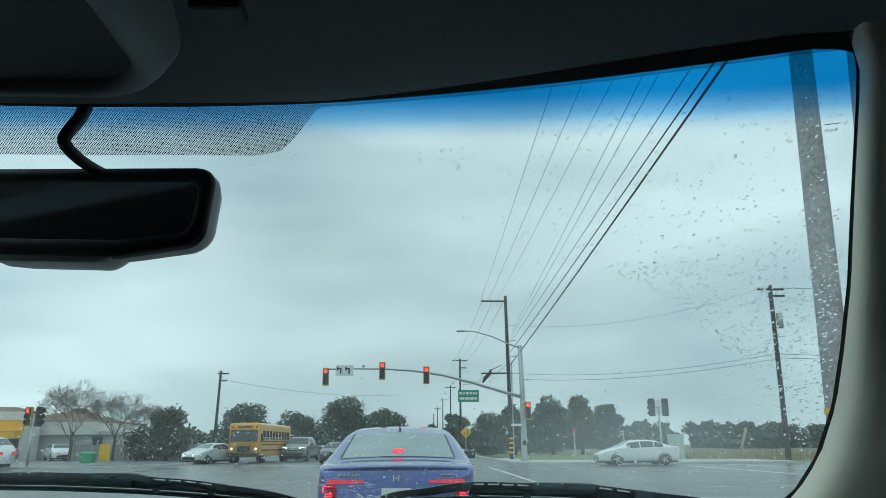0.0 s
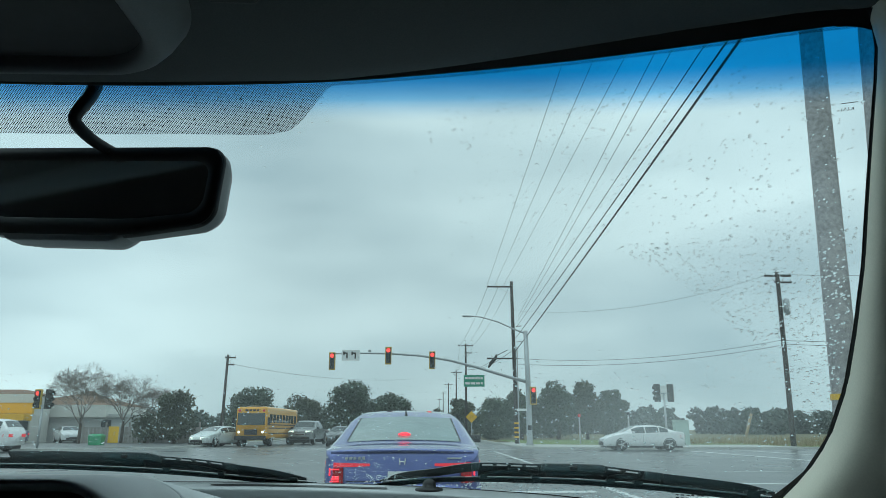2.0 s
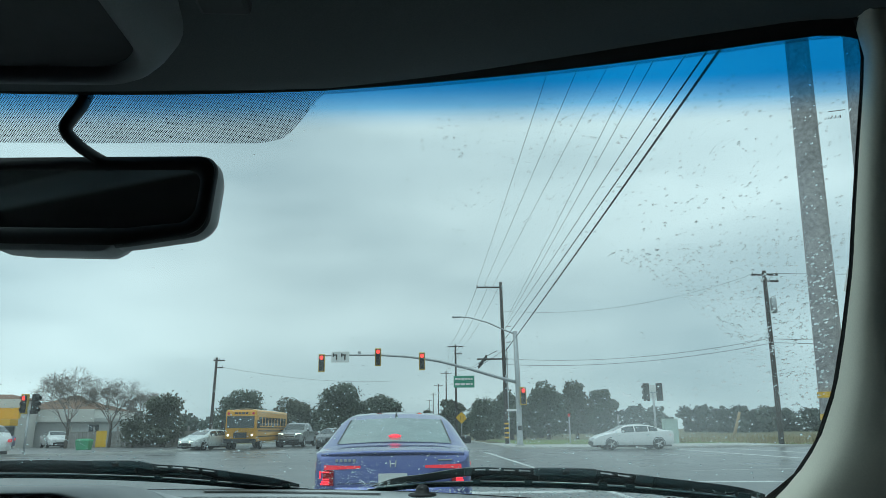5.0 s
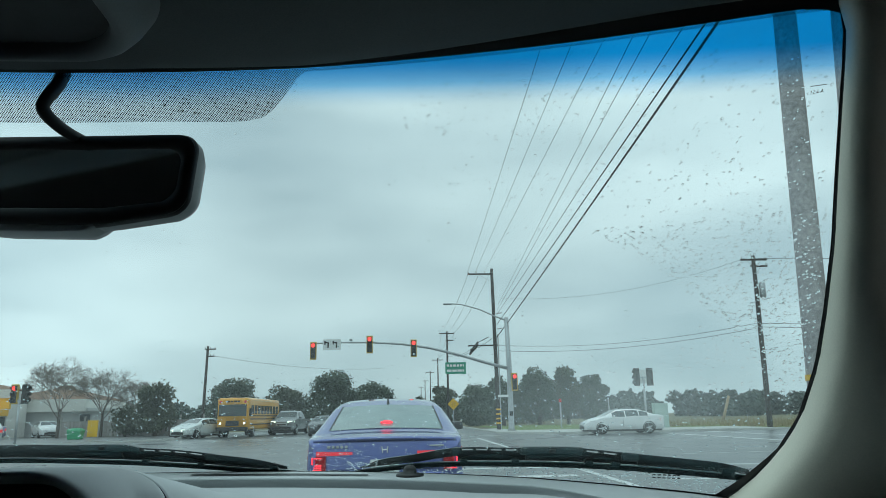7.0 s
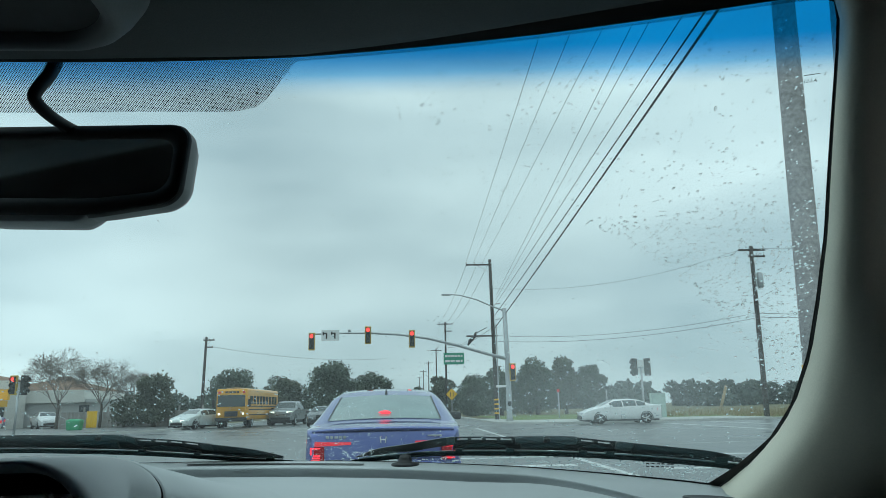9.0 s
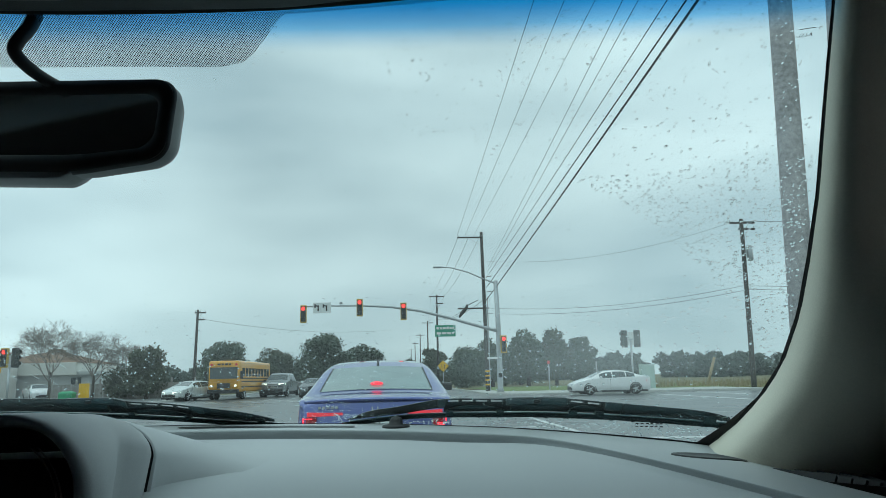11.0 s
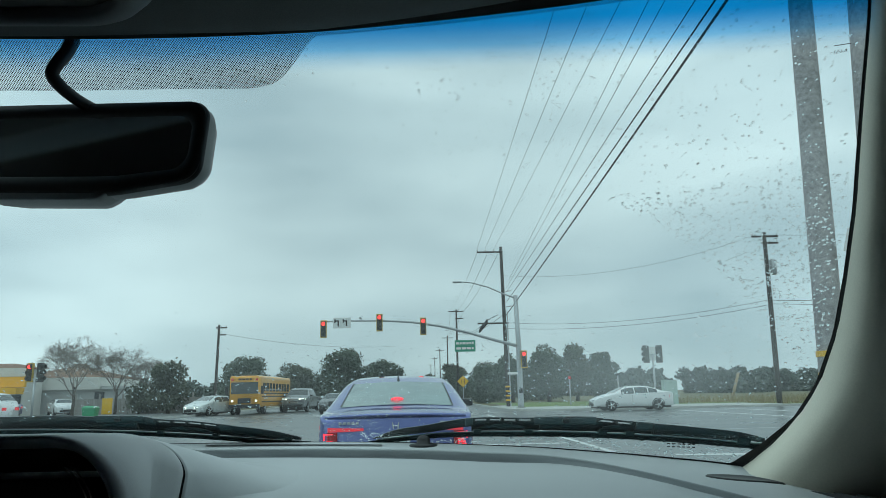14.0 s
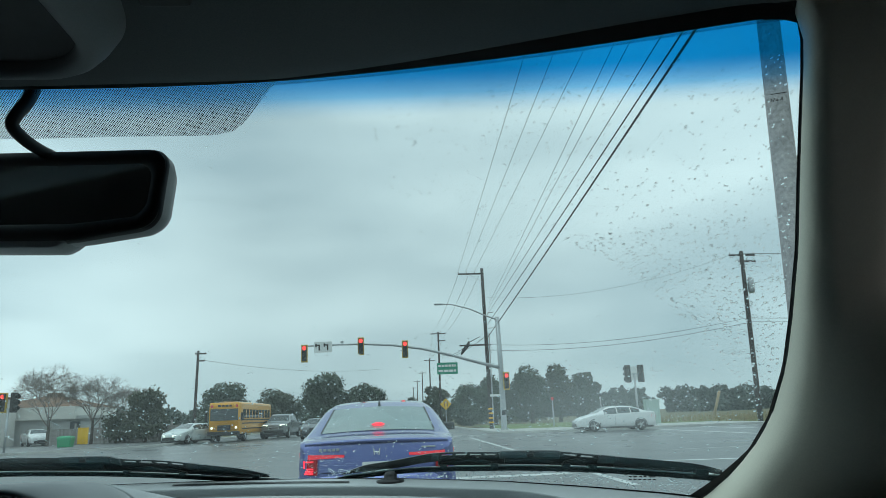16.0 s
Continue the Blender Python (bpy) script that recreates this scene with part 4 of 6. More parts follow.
near_right = [(3.9, -60)] + arc(7.9, 6.0, 4.0, 180, 90) + [(60, 10.0)]
kerb(near_right, -1)
far_left = [(-15, 200)] + arc(-22, 49, 7.0, 0, -90) + [(-60, 42)]
kerb(far_left, -1)
flat(arc(10.5, 48.5, 3.83, 265, 185) + [(6.67, 62), (8.3, 62), (8.3, 54), (13, 52), (24, 52), (24, 44.67)], 0.125, "pavement", "concrete", "wet concrete corner pavement by the signal pole")
flat([(4.07, -40), (5.9, -40), (5.9, 8.2), (30, 8.2), (30, 9.83)] + arc(7.9, 6.0, 3.83, 90, 180), 0.125, "pavement", "concrete", "wet concrete pavement by the twin poles")
flat([(8.3, 54), (13, 52), (24, 52), (24, 44.67), (60, 44.67), (60, 62), (34, 76), (8.3, 80)], 0.10, "grass_verge", "grass", "wet green grass verge behind the corner")

flat([(-15.3, 52), (-15.3, 75), (-75, 75), (-75, 43.5), (-24, 43.5)] , 0.06, "forecourt", "forecourt", "wet grey paved forecourt of the fuel station", "pavement")

# painted lines
def line(p, q, w, mat_name="paint", z=0.004, label="worn white painted road line"):
    p, q = Vector(p), Vector(q)
    n = Vector((-(q - p).y, (q - p).x)).normalized() * w / 2
    return flat([(a.x, a.y) for a in (p - n, q - n, q + n, p + n)], z, "road_marking", mat_name, label, "road marking")


line((15.3, 19.5), (15.35, 41.0), 0.30)
line((18.6, 19.5), (18.8, 43.4), 0.30)
line((8.2, 20.6), (60, 26.6), 0.12)
line((-1.75, 14.2), (3.7, 14.2), 0.45)
line((4.1, 11.5), (4.3, 40), 0.15)
line((5.0, 13.0), (9.0, 12.2), 0.30)
line((6.2, 16.5), (10.5, 15.6), 0.30)
line((-1.75, 16.6), (3.8, 16.6), 0.30)
for k in range(6):
    line((-1.75, -50 + 9 * k), (-1.75, -46.5 + 9 * k), 0.11)
line((-5.4, -60), (-5.4, 12.5), 0.12)
line((-5.75, -60), (-5.75, 12.5), 0.12, "paint_y", label="worn yellow painted road line")
line((-14.5, 46.5), (-4.6, 46.8), 0.45)
line((-14.5, 44.0), (6.0, 44.3), 0.30)
line((-4.4, 47), (-4.4, 200), 0.12, "paint_y", label="worn yellow painted road line")
for k in range(8):
    line((1.3, 50 + 12 * k), (1.3, 54 + 12 * k), 0.11)
    line((-8.2, 48 + 12 * k), (-8.2, 52 + 12 * k), 0.11)


# ---------------------------------------------------------------- poles, wires and signals
def utility_pole(at, height, r, lean=(0, 0), arms=(), label="", insulators=True, extras=None, mat_name="wood"):
    t = thing("utility_pole", at, label or "weathered wooden utility pole with a crossarm", "pole", "utility poles along the road")
    top = (lean[0], lean[1], height)
    part("shaft", tubed([(lean[0] * u, lean[1] * u, height * u) for u in (-0.07, 0.25, 0.5, 0.75, 1.0)], [r, r * 0.94, r * 0.88, r * 0.80, r * 0.72], 12), mat_name, t, "", True)
    for z, x0, x1, dy in arms:
        u = z / height
        part("crossarm", boxed(lean[0] * u + x0, lean[0] * u + x1, dy - 0.05, dy + 0.06, z - 0.06, z + 0.06), mat_name, t, bevel=0.01)
        if insulators:
            n = max(2, int((x1 - x0) / 0.7))
            for k in range(n + 1):
                x = lean[0] * u + x0 + 0.08 + (x1 - x0 - 0.16) * k / n
                part("insulator", tubed([(x, dy, z + 0.06), (x, dy, z + 0.12), (x, dy, z + 0.16), (x, dy, z + 0.22)], [0.02, 0.045, 0.03, 0.02], 8), "insul", t)
        if x1 - x0 > 1.0:
            part("brace", tubed([(lean[0] * u, dy, z - 0.7), (lean[0] * u + x0 * 0.55, dy, z - 0.05)], 0.015, 6), "galv", t)
            part("brace", tubed([(lean[0] * u, dy, z - 0.7), (lean[0] * u + x1 * 0.55, dy, z - 0.05)], 0.015, 6), "galv", t)
    if extras:
        extras(t)
    return t


def far_pole_parts(t):
    # a bracket with a switch below the main arm
    part("lower_arm", boxed(-2.25, 0.25, -0.05, 0.05, 6.52, 6.64), "wood_dark", t)
    part("switch", tubed([(-1.48, 0, 6.90), (-1.55, 0, 6.62), (-1.95, 0, 6.20), (-2.15, 0, 5.85)], [0.06, 0.14, 0.15, 0.06], 8), "wire", t)
    part("switch_arm", tubed([(-1.5, 0, 6.8), (-0.6, 0, 7.25)], 0.03, 6), "wire", t)
    for z in (7.9, 9.15):
        part("side_insulator", tubed([(0.1, 0, z), (0.55, 0, z + 0.05)], [0.03, 0.05], 6), "insul", t)
    for z in (0.45, 0.80, 1.15, 1.50):
        part("yellow_band", tubed([(0, 0, z), (0, 0, z + 0.12)], 0.20, 14), "sign_yellow", t, "yellow reflective band")
    part("conduit", tubed([(0.16, -0.08, 0), (0.16, -0.08, 7.5)], 0.05, 8), "galv", t)


def banded(t):
    for z in (1.10, 1.36):
        part("yellow_band", tubed([(0.055, 0.01, z), (0.058, 0.01, z + 0.07)], 0.168, 16), "sign_yellow", t, "yellow reflective band")


def plated(t):
    # notice plates on straps, one turned white plate higher up
    part("notice_plate", boxed(-0.22, 0.52, -0.215, -0.20, 1.98, 2.16), "sign_yellow", t, "yellow notice plate", bevel=0.004)
    part("notice_plate", boxed(-0.20, 0.54, -0.215, -0.20, 1.80, 1.95), "sign_white", t, "grey and white notice plate", bevel=0.004)
    part("notice_plate", boxed(-0.20, 0.44, -0.215, -0.20, 1.50, 1.66), "sign_red", t, "red notice plate", bevel=0.004)
    part("notice_plate", boxed(-0.18, 0.46, -0.215, -0.20, 1.41, 1.49), "sign_blue", t, "blue and white notice plate", bevel=0.004)
    plate_ = part("notice_plate", placed(boxed(-0.15, 0.15, -0.008, 0.008, -0.15, 0.15), pose(-0.19, -0.22, 2.85, 0, 18, 0)), "sign_white", t, "tilted white notice plate", bevel=0.004)
    part("symbol", placed(boxed(-0.02, 0.02, -0.016, -0.011, -0.09, 0.09), pose(-0.19, -0.22, 2.85, 0, 18, 0)), "ink", plate_)
    for z in (1.15, 1.35):
        part("yellow_band", tubed([(0.085, 0, z), (0.090, 0, z + 0.07)], 0.156, 16), "sign_yellow", t, "yellow reflective band")


utility_pole((5.36, 8.5, 0.125), 13.2, 0.165, (0.60, 0.1), ((12.75, -1.3, 1.3, 0.1),), "thick wet grey utility pole with yellow bands", extras=banded)
utility_pole((5.98, 8.5, 0.0), 11.5, 0.150, (0.80, 0.0), (), "thick grey pole with coloured notice plates", extras=plated)
utility_pole((7.70, 57, 0.10), 12.85, 0.17, (-0.16, 0), ((12.40, -2.0, 0.12, -0.1),), "dark utility pole with a one-sided crossarm", extras=far_pole_parts, mat_name="wood_dark")
utility_pole((6.3, 100, 0), 12.9, 0.16, (0, 0), ((12.6, -1.1, 1.0, -0.1), (11.6, -0.2, 0.9, -0.1)), mat_name="wood_dark")
for yy, hh in ((145, 12), (190, 12), (240, 12), (300, 12)):
    utility_pole((7.0, yy, -0.05), hh + 0.006 * yy, 0.15, (0, 0), ((hh + 0.006 * yy - 0.4, -1.1, 1.1, 0),), mat_name="wood_dark")


def right_pole_parts(t):
    part("transformer", tubed([(0.62, 0, 8.6), (0.62, 0, 8.7), (0.62, 0, 9.6), (0.62, 0, 9.7)], [0.16, 0.22, 0.22, 0.12], 12), "galv", t, "grey transformer can", True)
    part("bracket", boxed(0.15, 0.6, -0.04, 0.04, 9.1, 9.2), "galv", t)


utility_pole((24.35, 47.0, 0.10), 11.55, 0.18, (0.24, 0), ((11.28, -0.9, 0.95, 0), (10.85, -0.2, 1.0, 0.1)), "utility pole with a transformer at the field", extras=right_pole_parts, mat_name="wood_dark")
utility_pole((-19.3, 72, -0.05), 8.5, 0.16, (0.15, 0), ((8.2, -0.3, 0.8, 0), (7.5, -0.1, 0.7, 0)), "dark utility pole beyond the crossing", mat_name="wood_dark")
utility_pole((8.6, -24.0, 0.0), 13.0, 0.19, (-1.5, 0.3), ((12.4, -1.2, 1.2, 0),), "leaning utility pole behind the car")
t = thing("stub_pole", (26.8, 60, -0.06), "pale short leaning stub pole in the field", "pole")
part("shaft", tubed([(0, 0, 0), (0.45, 0, 1.2), (0.9, 0, 2.5)], [0.13, 0.12, 0.11], 10), "wood_pale", t, "", True)


def cable(p, q, sag, r, label="black overhead cable between poles"):
    p, q = Vector(p), Vector(q)
    pts = []
    for k in range(25):
        u = k / 24
        c = p.lerp(q, u)
        c.z -= sag * 4 * u * (1 - u)
        pts.append(c)
    return tagged(part("overhead_cable", tubed(pts, r, 6), "wire"), label, "cable", "overhead cables")


# thin conductors to the far crossarm, thicker bundles lower down
for xn, zn, xf, zf, sag in ((4.64, 13.0, 5.52, 12.60, 0.12), (5.72, 13.0, 6.18, 12.66, 0.12), (6.78, 13.0, 6.93, 12.70, 0.12), (6.19, 11.2, 8.0, 10.03, 0.12), (6.43, 10.8, 7.9, 9.57, 0.12), (7.01, 10.4, 7.8, 9.11, 0.12)):
    cable((xn, 8.5, zn), (xf, 57, zf), sag, 0.009 if zn > 10.5 else 0.013)
cable((6.77, 8.5, 9.42), (7.78, 57, 8.32), 0.10, 0.022, "thick black cable bundle between poles")
cable((6.80, 8.5, 9.19), (7.77, 57, 7.32), 0.10, 0.032, "thick black cable bundle between poles")
for xn, xf in ((5.62, 5.5), (6.5, 6.5), (7.4, 7.4)):
    cable((xn, 57, 12.6), (xf, 100, 12.75), 0.5, 0.013)
    cable((xf, 100, 12.75), (7.0, 145, 12.6), 0.5, 0.013)
cable((6.1, 57, 6.75), (6.3, 100, 9.9), 0.6, 0.02)
cable((7.6, 57, 7.4), (6.4, 100, 9.4), 0.6, 0.02)
for xn in (4.64, 5.72, 6.78):
    cable((xn, 8.5, 13.0), (7.1, -24.0, 12.5), 0.5, 0.013)
cable((6.80, 8.5, 9.19), (7.4, -24.0, 9.4), 0.35, 0.034)
cable((24.0, 47, 11.48), (7.6, 57, 10.55), 1.0, 0.008)
cable((24.4, 47, 6.98), (7.7, 57, 6.70), 0.62, 0.013)
cable((24.4, 47, 6.65), (7.7, 57, 6.25), 0.58, 0.014)
cable((24.4, 47, 11.48), (78, 36, 11.7), 0.9, 0.014)
cable((24.5, 47, 6.95), (78, 36, 7.4), 0.9, 0.016)
cable((24.5, 47, 6.7), (78, 36, 7.1), 0.9, 0.016)
cable((-18.6, 72, 7.5), (-2, 98, 7.8), 0.6, 0.014)


def signal_head(parent, at, face=-1, lit="lamp_red", housing="sig_black", turn=0.0, name="signal_head"):
    """Three lenses in a housing with visors; face -1 looks towards our car."""
    head = new(name)
    head.parent = parent
    head.matrix_basis = Matrix.Translation(at) @ Matrix.Rotation(turn, 4, "Z")
    tagged(head, "traffic light showing red" if lit else "traffic light seen from behind")
    part("housing", boxed(-0.215, 0.215, -0.10, 0.12, -0.60, 0.60), housing, head, bevel=0.03)
    part("face", boxed(-0.165, 0.165, *sorted((face * 0.098, face * 0.112)), -0.53, 0.53), "sig_black", head)
    for k, z in enumerate((0.36, 0.0, -0.36)):
        mat_name = lit if (k == 0 and lit) else "lens_dark"
        part("lens", tubed([(0, face * 0.105, z), (0, face * 0.125, z)], [0.15, 0.14], 16), mat_name, head)
        vis = [[(r * math.cos(radians(a)), face * d, z + r * math.sin(radians(a))) for a in range(-40, 221, 20)] for d, r in ((0.10, 0.158), (0.30, 0.150))]
        part("visor", loft(vis), "sig_black", head, thick=0.008)
    return head


def bars(parent, x0, x1, zs, h, y, mat_name, seed=1, gap=0.25):
    """Plain bars that stand for lettering."""
    rnd = random.Random(seed)
    for z in zs:
        x = x0
        while x < x1 - 0.08:
            w = min(rnd.uniform(0.12, 0.34), x1 - x)
            part("lettering", boxed(x, x + w, y - 0.004, y, z - h / 2, z + h / 2), mat_name, parent)
            x += w + 0.06


# mast arm over the far side
mast = thing("traffic_signal_mast", (7.6, 49.6, 0.40), "grey steel mast arm with three red traffic lights", "traffic light")
part("post", tubed([(0, 0, -0.32), (0, 0, 0.0), (0, 0, 4.1), (-0.08, 0, 7.5)], [0.26, 0.20, 0.18, 0.15], 14), "galv", mast, "", True)
part("base_plate", tubed([(0, 0, -0.30), (0, 0, -0.22)], 0.34, 12), "concrete", mast)
ARM = [(-0.05, 0, 3.95), (-1.5, 0, 4.35), (-3.5, 0, 4.95), (-5.5, 0, 5.45), (-7.5, 0, 5.75), (-9.5, 0, 5.88), (-11.5, 0, 5.90), (-13.45, 0, 5.86)]
part("mast_arm", tubed(ARM, [0.12, 0.11, 0.10, 0.09, 0.08, 0.07, 0.06, 0.05], 12), "galv", mast, "curved tapering steel arm", True)
part("lamp_arm", tubed([(-0.08, 0, 7.30), (-0.9, 0, 7.62), (-2.0, 0, 8.12), (-3.2, 0, 8.46), (-3.9, 0, 8.52)], [0.06, 0.05, 0.045, 0.04, 0.04], 10), "galv", mast, "", True)
part("street_lamp_head", loft([[(-3.85 - dx, s * w, 8.50 + z) for s, z in ((-1, 0), (-0.8, 0.06), (0.8, 0.06), (1, 0), (0.7, -0.05), (-0.7, -0.05))] for dx, w in ((0, 0.06), (0.2, 0.13), (0.5, 0.15), (0.65, 0.08))], True, True), "galv", mast)
signal_head(mast, (-13.5, -0.18, 5.34), housing="sig_yellow")
signal_head(mast, (-9.65, -0.18, 5.72), housing="sig_yellow")
signal_head(mast, (-6.62, -0.18, 5.42), housing="sig_yellow")
signal_head(mast, (0.30, -0.22, 3.02), housing="sig_yellow")
sign = part("lane_sign", boxed(-12.85, -11.63, -0.16, -0.13, 5.38, 6.12), "sign_white", mast, "white lane-use sign with black arrows", bevel=0.01)
for x in (-12.55, -11.98):
    part("arrow", boxed(x, x + 0.10, -0.166, -0.161, 5.52, 5.88), "ink", sign)
    part("arrow", boxed(x - 0.16, x + 0.10, -0.166, -0.161, 5.84, 5.93), "ink", sign)
    part("arrow", boxed(x - 0.22, x - 0.12, -0.166, -0.161, 5.76, 6.00), "ink", sign)
part("detector_camera", boxed(-11.05, -10.85, -0.1, 0.15, 6.0, 6.14), "galv", mast, bevel=0.02)
green = part("street_name_sign", boxed(-4.45, -3.02, -0.14, -0.11, 3.62, 4.42), "sign_green", mast, "green street name sign with white bars", bevel=0.01)
bars(green, -4.35, -3.15, (4.2, 3.85), 0.15, -0.142, "sign_white", 4)
side = part("side_name_sign", boxed(-0.85, -0.08, -0.12, -0.10, 2.00, 2.16), "sign_white", mast, "small white street sign", bevel=0.005)
part("push_button_box", boxed(-0.12, 0.12, -0.30, -0.20, 0.75, 1.05), "sig_black", mast)

# pair of lights for the side road, seen from behind
pair = thing("traffic_signal_post", (17.0, 49.6, 0.27), "slim signal post with two traffic lights seen from behind", "traffic light")
part("post", tubed([(0, 0, -0.25), (0, 0, 3.3)], 0.07, 10), "galv", pair, "", True)
signal_head(pair, (-0.46, 0, 3.35), 1, None, "sig_black", 0.5)
signal_head(pair, (0.46, 0, 3.35), 1, None, "sig_black", -0.5)
part("back_plate", boxed(-0.28, 0.28, 0.03, 0.05, 2.9, 3.85), "sign_white", pair, "pale plate between the lights")
part("bracket", boxed(-0.45, 0.45, -0.03, 0.02, 3.30, 3.36), "galv", pair)

# left post with a red arrow
lpost = thing("traffic_signal_post", (-23.35, 46, 0.27), "signal post with a lit red arrow light", "traffic light")
part("post", tubed([(0, 0, -0.30), (0, 0, 2.4)], 0.07, 10), "galv", lpost, "", True)
signal_head(lpost, (-0.33, 0, 2.75), -1, "lamp_arrow", "sig_yellow")
signal_head(lpost, (0.30, 0.05, 2.75), -1, None, "sig_black", 1.3)
part("bracket", boxed(-0.35, 0.35, -0.03, 0.03, 2.3, 2.4), "galv", lpost)

# the signal mast behind our car on the left, and the corner mast on the right
back = thing("traffic_signal_mast", (-20.5, 3.0, 0.0), "grey steel mast arm with traffic lights seen from behind", "traffic light")
part("post", tubed([(0, 0, -0.05), (0, 0, 4.2), (0, 0, 7.4)], [0.2, 0.18, 0.15], 12), "galv", back, "", True)
part("mast_arm", tubed([(-p[0], p[1], p[2]) for p in ARM], [0.12, 0.11, 0.10, 0.09, 0.08, 0.07, 0.06, 0.05], 12), "galv", back, "", True)
for x, z in ((6.62, 5.42), (9.65, 5.72), (13.5, 5.34)):
    signal_head(back, (x, 0.15, z), 1, None)
part("lane_sign", boxed(11.6, 12.85, 0.10, 0.13, 5.4, 6.1), "sign_white", back, "white lane-use sign seen from behind")
part("street_name_sign", boxed(3.0, 4.5, 0.10, 0.13, 3.6, 4.4), "sign_green", back, "green street name sign")
corner = thing("traffic_signal_mast", (18.6, 9.0, 0.0), "grey steel corner mast with traffic lights and signs", "traffic light")
part("post", tubed([(0, 0, -0.05), (0, 0, 7.4)], [0.2, 0.15], 12), "galv", corner, "", True)
part("mast_arm", tubed([(0, 0, 4.6), (-0.2, 2.5, 5.1), (-0.3, 5.5, 5.6)], [0.11, 0.09, 0.06], 10), "galv", corner, "", True)
signal_head(corner, (-0.3, 5.4, 5.2), -1, None, "sig_black", 1.5)
signal_head(corner, (-0.2, 3.0, 4.9), -1, None, "sig_black", 1.5)

# warning diamond beyond the crossing, and the large one behind the car
def diamond(at, half, z, label, arrows=True):
    t_ = thing("warning_sign", at, label, "road sign")
    part("post", tubed([(0, 0.04, -0.05), (0, 0.04, z + half)], 0.04, 8), "galv", t_)
    bm_ = bmesh.new()
    pts = [(0, z - half * 1.414), (half * 1.414, z), (0, z + half * 1.414), (-half * 1.414, z)]
    a = [bm_.verts.new((x, -0.004, zz)) for x, zz in pts]
    b = [bm_.verts.new((x, 0.0, zz)) for x, zz in pts]
    bm_.faces.new(a)
    bm_.faces.new(b[::-1])
    for k in range(4):
        bm_.faces.new((a[k], b[k], b[(k + 1) % 4], a[(k + 1) % 4]))
    plate = part("plate", bm_, "sign_yellow", t_, "yellow diamond plate")
    if arrows:
        for x in (-0.16, 0.12):
            part("symbol", boxed(x * half / 0.4, (x + 0.06) * half / 0.4, -0.012, -0.008, z - half * 0.6, z + half * 0.5), "ink", plate)
    return t_


diamond((5.35, 75, 0.0), 0.42, 2.45, "small yellow diamond warning sign with black bars")
big = diamond((6.6, -9.0, 0.0), 0.62, 2.2, "large yellow diamond warning sign with black writing", False)
bars(big, -0.42, 0.42, (2.35, 2.05), 0.16, -0.008, "ink", 9)

# cabinets and posts by the field
for x, y, w, h, mname, lab in ((16.7, 52, 0.62, 1.05, "galv", "low grey steel service cabinet"), (18.85, 52, 1.0, 1.8, "cabinet_green", "pale green steel signal cabinet")):
    t = thing("service_cabinet", (x, y, 0.0), lab, "cabinet")
    part("body", boxed(-w / 2, w / 2, -0.3, 0.3, 0.0, h), mname, t, bevel=0.03)
    part("door", boxed(-w / 2 + 0.05, w / 2 - 0.05, -0.318, -0.304, 0.08, h - 0.08), mname, t, bevel=0.005)
    part("roof", boxed(-w / 2 - 0.03, w / 2 + 0.03, -0.34, 0.34, h, h + 0.05), mname, t, bevel=0.01)
for x, y, h in ((12.85, 58, 2.3), (16.8, 58, 2.45)):
    t = thing("pedestrian_signal_post", (x, y, 0.0), "slim pale pedestrian signal post at the verge", "post")
    part("shaft", tubed([(0, 0, -0.05), (0, 0, h)], 0.06, 8), "galv", t)
    # cap stands for a small signal; its lit red is only plain colour
    part("cap", boxed(-0.10, 0.10, -0.06, 0.06, h - 0.15, h + 0.1), "sig_black" if x > 15 else "sign_red", t)

# ---------------------------------------------------------------- vehicles
def wheel(parent, x, y, r, w, out):
    wh = new("wheel")
    wh.parent = parent
    wh.location = (x, y, r)
    prof = ((-0.5, 0.70), (-0.48, 0.93), (-0.32, 1.0), (0.32, 1.0), (0.48, 0.93), (0.5, 0.70))
    part("tyre", loft([[(w * d, r * k * math.cos(a), r * k * math.sin(a)) for a in [2 * math.pi * i / 24 for i in range(24)]] for d, k in prof], True, True), "tyre", wh, "", True)
    rim = part("rim", loft([[(out * w * d, r * k * math.cos(a), r * k * math.sin(a)) for a in [2 * math.pi * i / 24 for i in range(24)]] for d, k in ((0.40, 0.72), (0.53, 0.70), (0.50, 0.63), (0.42, 0.60), (0.42, 0.05))], True, True), "black", wh)
    for k in range(5):
        a = 2 * math.pi * k / 5
        part("spoke", tubed([(out * w * 0.50, 0.05 * r * math.cos(a), 0.05 * r * math.sin(a)), (out * w * 0.53, 0.66 * r * math.cos(a), 0.66 * r * math.sin(a))], [0.035, 0.028], 6), "rim", wh)


